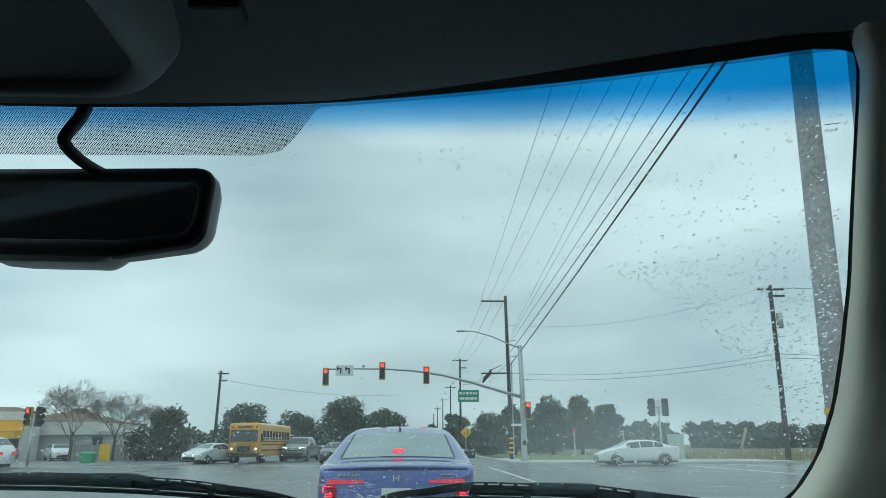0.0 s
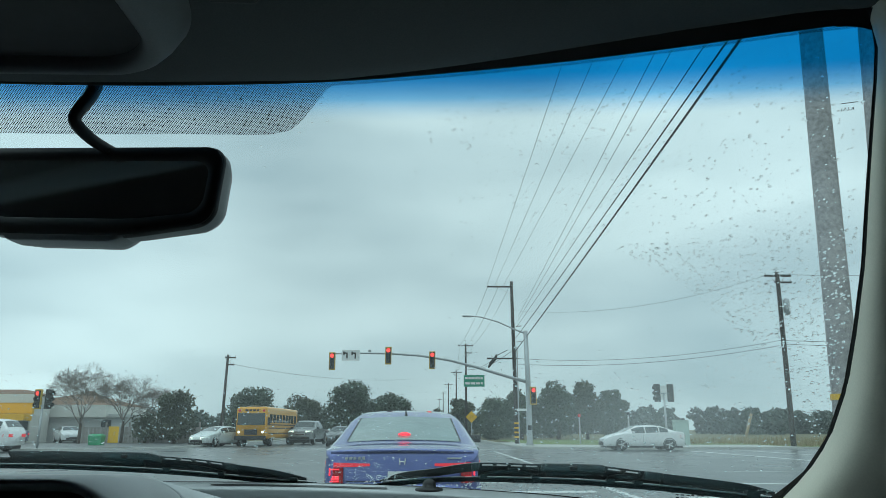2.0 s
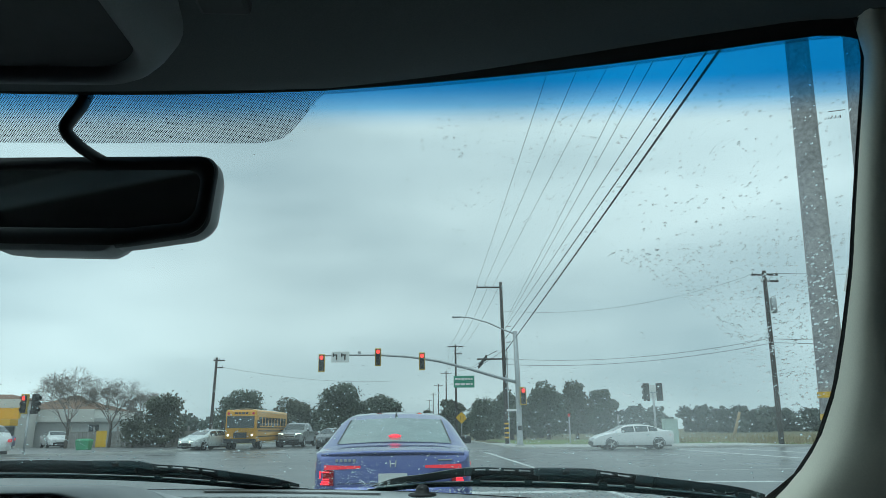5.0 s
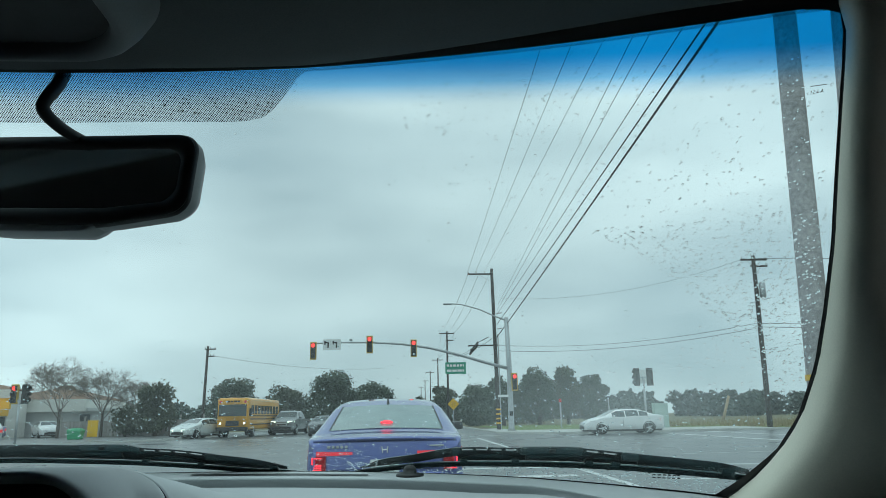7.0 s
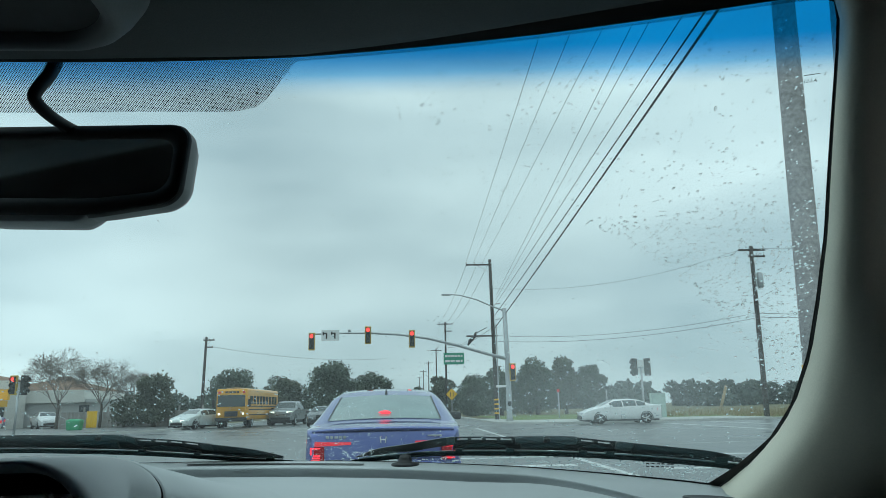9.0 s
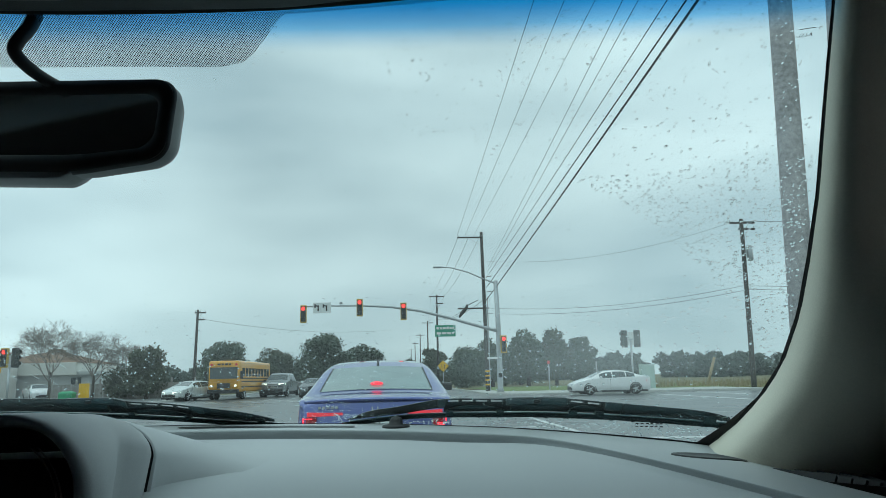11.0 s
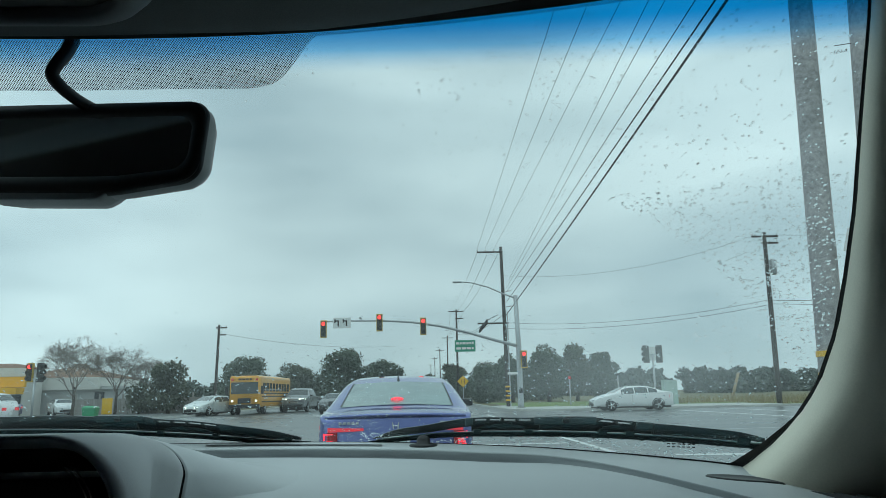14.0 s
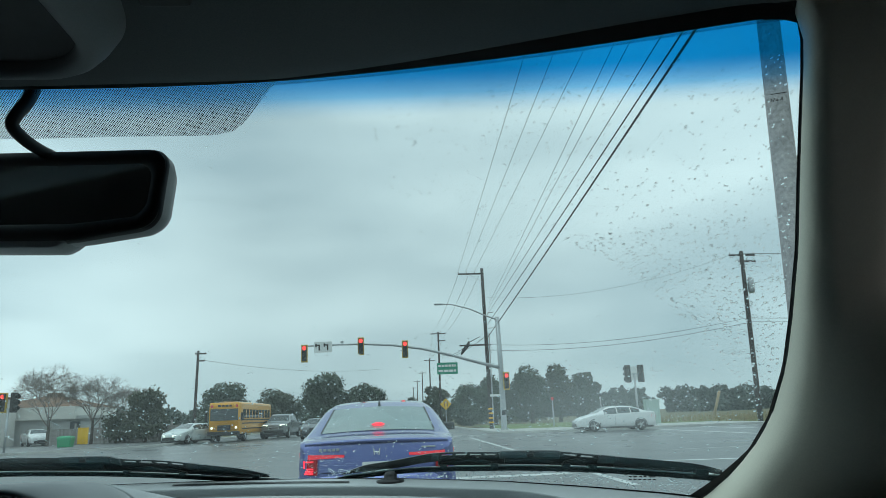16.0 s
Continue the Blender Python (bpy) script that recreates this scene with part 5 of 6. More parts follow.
def car(name, m, paint, shape, label, category="car", group="", glass="car_glass", rear=True, lit=False, tail_mat="tail", plate=True, grille="black"):
    """A car built over tables along its length (0 at the rear): tops, belt line and half widths."""
    c = thing(name, m, label, category, group)
    L, top, belt, wb, wt = shape["len"], shape["top"], shape["belt"], shape["wb"], shape["wt"]
    sill = shape.get("sill", 0.24)

    def side_point(y, s, off=0.0):
        zb, zt = lerp(belt, y), lerp(top, y)
        b, tt = lerp(wb, y), lerp(wt, y)
        x = b + (tt - b) * s + 0.035 * math.sin(math.pi * s)
        return x + off, zb + (zt - zb) * s

    def section(y):
        zb, zt, b, tt = lerp(belt, y), lerp(top, y), lerp(wb, y), lerp(wt, y)
        half = [(b * 0.93, sill), (b * 0.985, sill + 0.08), (b * 1.0, sill + (zb - sill) * 0.35), (b * 1.015, sill + (zb - sill) * 0.62), (b * 1.0, zb - 0.03), (b, zb)]
        for s in (0.35, 0.7, 0.93):
            half.append(side_point(y, s))
        half += [(tt * 0.94, zt + 0.006), (tt * 0.6, zt + 0.022), (tt * 0.3, zt + 0.030), (0.0, zt + 0.032)]
        return [(-x, y, z) for x, z in half] + [(x, y, z) for x, z in half[-2::-1]]
    ys = sorted(set([0.0, L] + [round(p[0], 3) for tb in (top, belt, wb, wt) for p in tb] + [L * k / 30 for k in range(31)]))
    body = part("body", loft([section(y) for y in ys], False, True), paint, c, "", True)
    part("underside", boxed(-0.78, 0.78, 0.15, L - 0.15, 0.16, sill + 0.02), "black", c)

    def top_patch(nm, y0, y1, inset, off, mat_name, lab=""):
        r = []
        for k in range(9):
            y = y0 + (y1 - y0) * k / 8
            tt, zt = lerp(wt, y) - inset, lerp(top, y)
            r.append([(u * tt, y, zt + 0.006 + 0.026 * (1 - abs(u) ** 1.6) + off) for u in (-1, -0.66, -0.33, 0, 0.33, 0.66, 1)])
        return part(nm, loft(r), mat_name, c, lab, True)

    def side_patch(nm, y0, y1, s0, s1, sgn, mat_name):
        r = []
        for k in range(7):
            y = y0 + (y1 - y0) * k / 6
            r.append([(sgn * side_point(y, s0 + (s1 - s0) * j / 4, 0.008)[0], y, side_point(y, s0 + (s1 - s0) * j / 4)[1]) for j in range(5)])
        return part(nm, loft(r), mat_name, c, "", True)
    for y0, y1, nm in shape["top_glass"]:
        top_patch(nm, y0, y1, shape.get("inset", 0.05) if nm == "rear_window" else 0.05, 0.010, glass if nm == "rear_window" else "car_glass")
    for sgn in (1, -1):
        for y0, y1 in shape["side_glass"]:
            side_patch("side_window", y0, y1, 0.10, 0.86, sgn, "car_glass")
        for y in shape["wheels"]:
            wheel(c, sgn * (lerp(wb, y) - 0.10), y, shape["r"], 0.22, sgn)
            arch = [[(sgn * (lerp(wb, y) + d), y + (shape["r"] + g) * math.cos(radians(a)), shape["r"] + (shape["r"] + g) * math.sin(radians(a))) for a in range(-15, 196, 15)] for d, g in ((0.004, 0.02), (0.012, 0.05), (0.012, 0.005))]
            part("wheel_arch", loft(arch), "black", c)
        my = shape["mirror"]
        bmm = loft([[(sgn * (lerp(wb, my) + 0.03 + dx), my + dy * 0.5, lerp(belt, my) + 0.09 + z) for dy, z in ((-0.09, -0.05), (-0.09, 0.06), (0.09, 0.07), (0.12, -0.04))] for dx in (0.0, 0.10, 0.19)], True, True)
        part("wing_mirror", bmm, shape.get("mirror_mat", paint), c, bevel=0.02)
        zl = lerp(belt, L - 0.2)
        part("headlight", loft([[(sgn * x, y, z) for z in (zl - 0.16, zl - 0.03)] for x, y in ((lerp(wb, L) * 0.55, L + 0.012), (lerp(wb, L) * 0.98, L - 0.02), (lerp(wb, L - 0.25) * 1.03, L - 0.28))]), "headlamp" if lit else "headlamp_off", c)
        if rear:
            zr = lerp(belt, 0.05)
            part("tail_light", loft([[(sgn * x, y, z) for z in (zr - 0.24, zr - 0.08)] for x, y in ((lerp(wb, 0) * 0.50, -0.012), (lerp(wb, 0) * 0.99, -0.008), (lerp(wb, 0.25) * 1.02, 0.26))]), tail_mat, c)
        part("door_line", loft([[(sgn * (lerp(wb, yy) * k + 0.006), yy + d, sill + (lerp(belt, yy) - sill) * u) for u, k in ((0.05, 0.98), (0.35, 1.0), (0.62, 1.015), (0.95, 1.0))] for yy in [L * 0.52] for d in (0.0, 0.012)]), "black", c)
    part("front_bumper", boxed(-lerp(wb, L) * 0.9, lerp(wb, L) * 0.9, L - 0.06, L + 0.03, sill + 0.02, sill + 0.2), "black", c, bevel=0.02)
    part("grille", boxed(-lerp(wb, L) * 0.5, lerp(wb, L) * 0.5, L - 0.02, L + 0.018, lerp(belt, L) - 0.26, lerp(belt, L) - 0.06), grille, c, bevel=0.01)
    part("grille_slot", boxed(-lerp(wb, L) * 0.44, lerp(wb, L) * 0.44, L + 0.02, L + 0.026, lerp(belt, L) - 0.20, lerp(belt, L) - 0.12), "black", c)
    if plate:
        part("number_plate", boxed(-0.16, 0.16, -0.03, -0.012, 0.55, 0.70), "sign_white", c, "plain white plate")
    return c, top_patch


SEDAN = dict(len=4.65, r=0.33, mirror=3.0, wheels=(0.92, 3.66), sill=0.26,
             top=[(0.0, 0.93), (0.04, 1.00), (0.12, 1.035), (0.55, 1.075), (0.70, 1.13), (1.30, 1.345), (1.7, 1.39), (2.2, 1.395), (2.75, 1.35), (3.55, 1.0), (4.3, 0.80), (4.6, 0.66), (4.65, 0.60)],
             belt=[(0.0, 0.90), (0.12, 0.985), (0.55, 1.0), (1.2, 0.98), (2.5, 0.92), (3.5, 0.92), (4.3, 0.76), (4.65, 0.56)],
             wb=[(0.0, 0.80), (0.06, 0.855), (0.25, 0.88), (0.9, 0.895), (3.3, 0.895), (4.2, 0.86), (4.55, 0.72), (4.65, 0.60)],
             wt=[(0.0, 0.74), (0.25, 0.80), (0.55, 0.80), (0.70, 0.76), (1.30, 0.60), (2.2, 0.58), (2.75, 0.58), (3.55, 0.76), (4.3, 0.70), (4.65, 0.5)],
             top_glass=((0.66, 1.26, "rear_window"), (2.80, 3.48, "windscreen")), side_glass=((0.95, 1.45), (1.50, 2.25), (2.30, 3.05)))
SUV = dict(len=4.75, r=0.37, mirror=3.2, wheels=(0.95, 3.80), sill=0.34, mirror_mat="black",
           top=[(0.0, 1.05), (0.05, 1.10), (0.12, 1.25), (0.45, 1.66), (0.8, 1.71), (2.4, 1.73), (2.9, 1.68), (3.65, 1.18), (4.45, 1.02), (4.72, 0.86), (4.75, 0.8)],
           belt=[(0.0, 1.02), (0.5, 1.08), (3.3, 1.06), (4.45, 0.96), (4.75, 0.78)],
           wb=[(0.0, 0.84), (0.15, 0.91), (0.8, 0.94), (3.6, 0.94), (4.4, 0.90), (4.7, 0.74), (4.75, 0.68)],
           wt=[(0.0, 0.80), (0.12, 0.82), (0.45, 0.66), (2.6, 0.64), (2.9, 0.66), (3.65, 0.82), (4.75, 0.6)],
           top_glass=((0.14, 0.40, "rear_window"), (2.95, 3.58, "windscreen")), side_glass=((0.45, 1.2), (1.28, 2.2), (2.28, 3.15)))
PICKUP = dict(len=5.7, r=0.40, mirror=4.1, wheels=(1.1, 4.65), sill=0.42, mirror_mat="black",
              top=[(0.0, 1.22), (1.75, 1.24), (1.80, 1.30), (2.1, 1.82), (2.4, 1.88), (3.4, 1.88), (3.7, 1.80), (4.35, 1.28), (5.4, 1.18), (5.66, 1.08), (5.7, 1.0)],
              belt=[(0.0, 1.20), (4.3, 1.22), (5.5, 1.12), (5.7, 0.98)],
              wb=[(0.0, 0.94), (0.2, 0.98), (5.0, 0.98), (5.5, 0.95), (5.7, 0.88)],
              wt=[(0.0, 0.92), (1.75, 0.92), (2.1, 0.74), (3.6, 0.74), (4.35, 0.90), (5.7, 0.8)],
              top_glass=((1.86, 2.05, "rear_window"), (3.74, 4.28, "windscreen")), side_glass=((2.15, 2.8), (2.9, 3.95)))

# blue saloon waiting ahead
AHEAD = dict(SEDAN)
AHEAD["top"] = [(0.0, 0.84), (0.03, 0.905), (0.10, 0.938), (0.55, 0.965), (0.62, 0.985), (1.0, 1.125), (1.45, 1.285), (1.75, 1.35), (2.2, 1.385), (2.75, 1.34), (3.55, 1.0), (4.3, 0.80), (4.6, 0.66), (4.65, 0.60)]
AHEAD["belt"] = [(0.0, 0.82), (0.10, 0.905), (0.55, 0.935), (1.2, 0.945), (2.5, 0.92), (3.5, 0.92), (4.3, 0.76), (4.65, 0.56)]
AHEAD["wt"] = [(0.0, 0.76), (0.25, 0.81), (0.55, 0.80), (0.62, 0.785), (1.45, 0.69), (1.75, 0.645), (2.2, 0.60), (2.75, 0.60), (3.55, 0.76), (4.3, 0.70), (4.65, 0.5)]
AHEAD["inset"] = 0.105
AHEAD["mirror_mat"] = "black"
AHEAD["top_glass"] = ((0.64, 1.44, "rear_window"), (2.80, 3.48, "windscreen"))
AHEAD["side_glass"] = ((1.45, 1.75), (1.80, 2.30), (2.35, 3.05))
ahead, patch = car("saloon_car", pose(0.145, 8.28, 0, 0, 0, 0), "car_blue", AHEAD, "metallic blue saloon with lit brake lights, waiting in the wet lane", "car", glass="car_glass_pale", rear=False)
part("roof_fin", loft([[(x * (1 - 0.8 * u), 1.46 + 0.05 * u + s * (1 - 0.6 * u), 1.30 + 0.115 * u) for x, s in ((-0.026, 0.06), (0, 0.0), (0.026, 0.06), (0, 0.22))] for u in (0, 0.5, 1.0)], True, True), "black", ahead)
for sgn in (1, -1):
    part("light_bar", loft([[(sgn * x, y, z + e) for z, e in ((0.745, e0), (0.785, e1))] for x, y, e0, e1 in ((0.36, -0.020, 0.012, 0.0), (0.55, -0.020, 0.005, 0.003), (0.74, -0.014, 0.0, 0.01), (0.83, 0.035, 0.0, 0.012), (0.885, 0.22, 0.02, 0.03))]), "tail_bar", ahead, "red light bar")
    lens = part("tail_light", loft([[(sgn * x, y, z) for z in (0.575, 0.66, 0.742)] for x, y in ((0.655, -0.016), (0.75, -0.014), (0.83, 0.035), (0.885, 0.18))]), "tail_dark", ahead, "red tail light")
    for k in range(3):
        part("light_strip", boxed(*sorted((sgn * 0.70, sgn * (0.80 - 0.012 * k))), -0.030, -0.018, 0.588 + 0.024 * k, 0.604 + 0.024 * k), "brake", lens, "lit red light strip", bevel=0.004)
    part("light_strip", boxed(*sorted((sgn * 0.795, sgn * 0.812)), -0.026, -0.010, 0.655, 0.735), "brake", lens, "lit red light strip", bevel=0.004)
    part("light_strip", boxed(*sorted((sgn * 0.70, sgn * 0.79)), -0.026, -0.016, 0.716, 0.728), "brake", lens, "lit red light strip", bevel=0.004)
    part("reflector", boxed(*sorted((sgn * 0.62, sgn * 0.80)), -0.07, -0.05, 0.40, 0.44), "tail", ahead)
    part("glass_edge", loft([[(sgn * (lerp(AHEAD["wt"], y) - d), y, lerp(AHEAD["top"], y) + 0.020) for d in (0.107, 0.090)] for y in [0.64 + 0.8 * k / 8 for k in range(9)]]), "black", ahead)
part("high_brake_light", loft([[(0.082 * s_ * math.cos(t_) * abs(math.cos(t_)) ** 0.35, 0.765 + dy, 1.098 + 0.026 * s_ * math.sin(t_) * abs(math.sin(t_)) ** 0.35) for t_ in [2 * math.pi * k / 24 for k in range(24)]] for s_, dy in ((0.9, 0.03), (1.0, 0.015), (0.85, 0.0), (0.3, -0.005))], True, True), "brake", ahead, "lit high brake light at the rear window", True)
part("rear_bumper", loft([[(x, -0.05 + 0.10 * (abs(x) / 0.86) ** 4 + d, z) for d, z in ((0.03, 0.28), (0.0, 0.33), (-0.01, 0.46), (0.02, 0.555), (0.06, 0.57))] for x in [-0.88 + 1.76 * k / 16 for k in range(17)]]), "car_blue", ahead, "", True, thick=0.02)
part("lower_valance", boxed(-0.70, 0.70, -0.055, 0.0, 0.20, 0.31), "black", ahead, bevel=0.02)
part("boot_lip", loft([[(x, -0.028 + 0.05 * (abs(x) / 0.8) ** 2 + d, z - 0.022 * (abs(x) / 0.8) ** 2) for d, z in ((0.012, 0.905), (-0.010, 0.928), (0.006, 0.942), (0.12, 0.968))] for x in [-0.80 + 1.6 * k / 16 for k in range(17)]]), "car_blue", ahead, "", True, thick=0.012)
part("boot_gap", loft([[(x, -0.008, z) for z in (0.590, 0.598)] for x in (-0.62, 0.62)]), "black", ahead)
for sgn in (1, -1):
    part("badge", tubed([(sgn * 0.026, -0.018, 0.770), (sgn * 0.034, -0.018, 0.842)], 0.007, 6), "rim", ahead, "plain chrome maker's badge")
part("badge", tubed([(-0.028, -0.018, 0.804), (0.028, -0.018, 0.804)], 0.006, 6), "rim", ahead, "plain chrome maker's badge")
for k in range(5):
    part("badge", boxed(-0.64 + 0.048 * k, -0.64 + 0.048 * k + 0.032, -0.020, -0.006, 0.826, 0.856), "rim", ahead, "chrome lettering bar", bevel=0.003)
part("badge", boxed(0.50, 0.66, -0.020, -0.006, 0.832, 0.848), "rim", ahead, "chrome lettering bar", bevel=0.003)

# other traffic
car("saloon_car", pose(15.4, 42.6, 0, 0, 0, 90), "car_white", SEDAN, "white saloon crossing the wet junction", "car", "traffic at the crossing")
car("saloon_car", pose(-13.55, 56.0, 0, 0, 0, 156), "car_silver", SEDAN, "pale silver saloon facing us with headlights on", "car", "traffic at the crossing", lit=True)
car("pickup_truck", pose(-8.9, 64.6, 0, 0, 0, 174), "car_grey", PICKUP, "grey pickup truck facing us with headlights on", "pickup truck", "traffic at the crossing", lit=True, grille="rim")
car("saloon_car", pose(-5.45, 56.0, 0, 0, 0, 178), "car_dark", SEDAN, "dark saloon waiting at the far line", "car", "traffic at the crossing")
car("saloon_car", pose(-32.2, 67.5, 0.06, 0, 0, 215), "car_white", SEDAN, "white saloon parked by the fuel station", "car", "cars at the fuel station")
car("saloon_car", pose(-31.6, 60.0, 0.06, 0, 0, 100), "car_blue", SEDAN, "blue saloon by the fuel station", "car", "cars at the fuel station")
car("off_roader", pose(-21.6, 40.4, 0, 0, 0, 90), "car_white", SUV, "white off-roader waiting on the side road", "car", "traffic at the crossing")


def school_bus(m):
    # a short, slightly low pattern of bus
    b = thing("school_bus", m, "yellow school bus facing us with headlights on", "bus", "traffic at the crossing")
    prof = [(a, z) for a, z in rounded(-1.20, 1.20, 0.55, 2.95, 0.16)]
    part("body", loft([[(x * k, y, 1.7 + (z - 1.7) * q) for x, z in prof] for y, k, q in ((0, 1, 1), (0.4, 1, 1), (9.4, 1, 1), (9.8, 0.99, 0.995), (9.95, 0.95, 0.97))], True, True), "bus_yellow", b, "", True, bevel=0.0)
    part("roof", loft([[(x, y, 2.76 + 0.30 * (1 - (x / 1.22) ** 2) ** 0.6) for x in (-1.215, -1.1, -0.8, -0.4, 0, 0.4, 0.8, 1.1, 1.215)] for y in (0.05, 5, 8.9)]), "bus_roof", b, "", True, thick=0.02)
    part("windscreen", loft([[(x, 9.972, z) for z in (1.58, 2.0, 2.46)] for x in (-1.06, -0.5, 0, 0.5, 1.06)]), "car_glass", b)
    part("windscreen_bar", boxed(-0.03, 0.03, 9.95, 9.985, 1.6, 2.44), "black", b)
    part("headboard", boxed(-0.75, 0.75, 9.80, 9.98, 2.52, 2.82), "bus_yellow", b, "yellow headboard", bevel=0.04)
    bars(b, -0.55, 0.55, (2.68,), 0.14, 9.99, "ink", 3)
    for sgn in (1, -1):
        part("headlight", tubed([(sgn * 0.92, 9.94, 1.05), (sgn * 0.92, 9.985, 1.05)], 0.09, 14), "headlamp", b)
        part("flasher", tubed([(sgn * 0.95, 9.9, 2.66), (sgn * 0.95, 9.97, 2.66)], 0.10, 12), "sign_red", b)
        part("wing_mirror", boxed(*sorted((sgn * 1.28, sgn * 1.48)), 9.9, 10.0, 1.55, 2.15), "black", b, bevel=0.02)
        for k in range(9):
            part("side_window", boxed(*sorted((sgn * 1.195, sgn * 1.207)), 0.5 + 0.98 * k, 1.3 + 0.98 * k, 1.75, 2.40), "car_glass", b)
        for z in (0.95, 1.35, 1.60):
            part("rub_rail", boxed(*sorted((sgn * 1.20, sgn * 1.225)), 0.1, 9.3, z - 0.04, z + 0.04), "black", b)
        for y in (2.0, 8.2):
            wheel(b, sgn * 1.02, y, 0.48, 0.28, sgn)
    part("bumper", boxed(-1.2, 1.2, 9.85, 10.1, 0.48, 0.78), "black", b, bevel=0.03)
    part("grille", boxed(-0.5, 0.5, 9.93, 9.975, 0.85, 1.25), "black", b, bevel=0.01)
    return b


school_bus(pose(-11.55, 63.0, 0, 0, 0, 176.5) @ Matrix.Scale(0.95, 4))


# ---------------------------------------------------------------- buildings on the far left corner
def window_unit(parent, x0, x1, y, z0, z1):
    w = part("window", boxed(x0, x1, y - 0.03, y, z0, z1), "window", parent)
    part("frame", boxed(x0 - 0.06, x1 + 0.06, y - 0.06, y - 0.032, z0 - 0.06, z0), "galv", w)
    part("frame", boxed(x0 - 0.06, x1 + 0.06, y - 0.06, y - 0.032, z1, z1 + 0.06), "galv", w)
    part("mullion", boxed((x0 + x1) / 2 - 0.03, (x0 + x1) / 2 + 0.03, y - 0.06, y - 0.032, z0, z1), "galv", w)


def hip_roof(parent, x0, x1, y0, y1, z, h, over=0.5, mat_name="tile"):
    x0, x1, y0, y1 = x0 - over, x1 + over, y0 - over, y1 + over
    d = (y1 - y0) / 2
    bm_ = bmesh.new()
    lo = [bm_.verts.new(p) for p in ((x0, y0, z), (x1, y0, z), (x1, y1, z), (x0, y1, z))]
    r0, r1 = bm_.verts.new((x0 + d, (y0 + y1) / 2, z + h)), bm_.verts.new((x1 - d, (y0 + y1) / 2, z + h))
    for f in ((lo[0], lo[1], r1, r0), (lo[1], lo[2], r1), (lo[2], lo[3], r0, r1), (lo[3], lo[0], r0), (lo[3], lo[2], lo[1], lo[0])):
        bm_.faces.new(f)
    return part("roof", bm_, mat_name, parent, "brown tiled roof")


store = thing("low_building", (0, 0, 0), "low off-white building with a brown tiled roof", "building")
part("wall", boxed(-37.5, -27.9, 70, 79, -0.1, 2.3), "stucco_grey", store, "pale grey wall", bevel=0.02)
part("fascia", boxed(-37.9, -29.4, 69.4, 79.4, 2.3, 3.45), "stucco", store, "white fascia band", bevel=0.02)
part("flat_roof", boxed(-29.38, -27.6, 69.7, 79.3, 2.304, 2.6), "stucco_grey", store)
hip_roof(store, -37.5, -29.8, 70, 79, 3.455, 1.5)
part("garage_door", boxed(-34.6, -31.9, 69.93, 69.97, 0.0, 2.1), "stucco_grey", store, "pale roller door")
part("door", boxed(-30.0, -29.1, 69.92, 69.97, 0.0, 2.05), "window", store)
window_unit(store, -37.2, -35.4, 69.97, 0.9, 2.0)

fuel = thing("fuel_station", (0, 0, 0), "fuel station shop with white walls and yellow bands", "building")
part("wall", boxed(-58, -34.6, 66, 69.3, -0.1, 4.2), "stucco", fuel, "white wall", bevel=0.02)
part("fascia", boxed(-58.3, -34.3, 65.6, 65.95, 2.55, 3.5), "band_y", fuel, "wide yellow fascia band", bevel=0.02)
part("white_band", boxed(-58.3, -34.3, 65.55, 65.95, 3.504, 4.25), "stucco", fuel, "white upper band", bevel=0.02)
part("awning", boxed(-58.0, -34.2, 64.2, 65.5, 1.95, 2.5), "band_y", fuel, "yellow awning over the shop front", bevel=0.03)
hip_roof(fuel, -58, -34.6, 66, 69.3, 4.26, 0.5, 0.35)
for k in range(6):
    window_unit(fuel, -57.5 + 3.9 * k, -54.2 + 3.9 * k, 65.97, 0.2, 1.9)
canopy = thing("fuel_canopy", (0, 0, 0), "fuel pump canopy with a yellow and white fascia", "canopy")
part("roof_slab", boxed(-74, -46, 52, 60, 4.6, 4.85), "stucco", canopy)
part("fascia", boxed(-74.2, -45.8, 51.8, 52.0, 4.5, 4.8), "band_y", canopy, "yellow fascia band")
part("fascia", boxed(-74.2, -45.8, 51.8, 52.0, 4.802, 5.2), "sign_white", canopy, "white fascia band")
for x in (-72, -64, -56, -48):
    part("column", boxed(x - 0.2, x + 0.2, 55.5, 55.9, 0, 4.62), "stucco_grey", canopy)
    t = thing("fuel_pump", (x + 1.4, 55.7, 0.06), "red and white fuel pump under the canopy", "fuel pump", "fuel pumps")
    part("cabinet", boxed(-0.4, 0.4, -0.3, 0.3, 0, 1.7), "sign_red" if x < -60 else "sign_white", t, bevel=0.04)
    part("display", boxed(-0.28, 0.28, -0.32, -0.302, 1.05, 1.4), "window", t)
tower = thing("lattice_mast", (-43.0, 90, -0.06), "thin distant steel lattice mast", "mast")
for x in (-0.6, 0.6):
    part("leg", tubed([(x, 0, 0), (x * 0.8, 0, 8.6)], 0.05, 6), "galv", tower)
for k in range(6):
    part("brace", tubed([(-0.6 + 0.02 * k, 0, 5.4 + 0.5 * k), (0.6 - 0.02 * k, 0, 5.9 + 0.5 * k)], 0.03, 5), "galv", tower)
t = thing("roadside_banner", (-23.0, 56, 0.06), "yellow upright banner sign", "sign")
part("pole", tubed([(0.45, 0, 0), (0.45, 0, 1.5)], 0.025, 8), "galv", t)
part("cloth", loft([[(-0.35 + 0.8 * u, 0.03 * math.sin(6 * u), z) for z in (0.15, 0.5, 0.9, 1.35)] for u in [k / 6 for k in range(7)]]), "sign_yellow", t, thick=0.01)
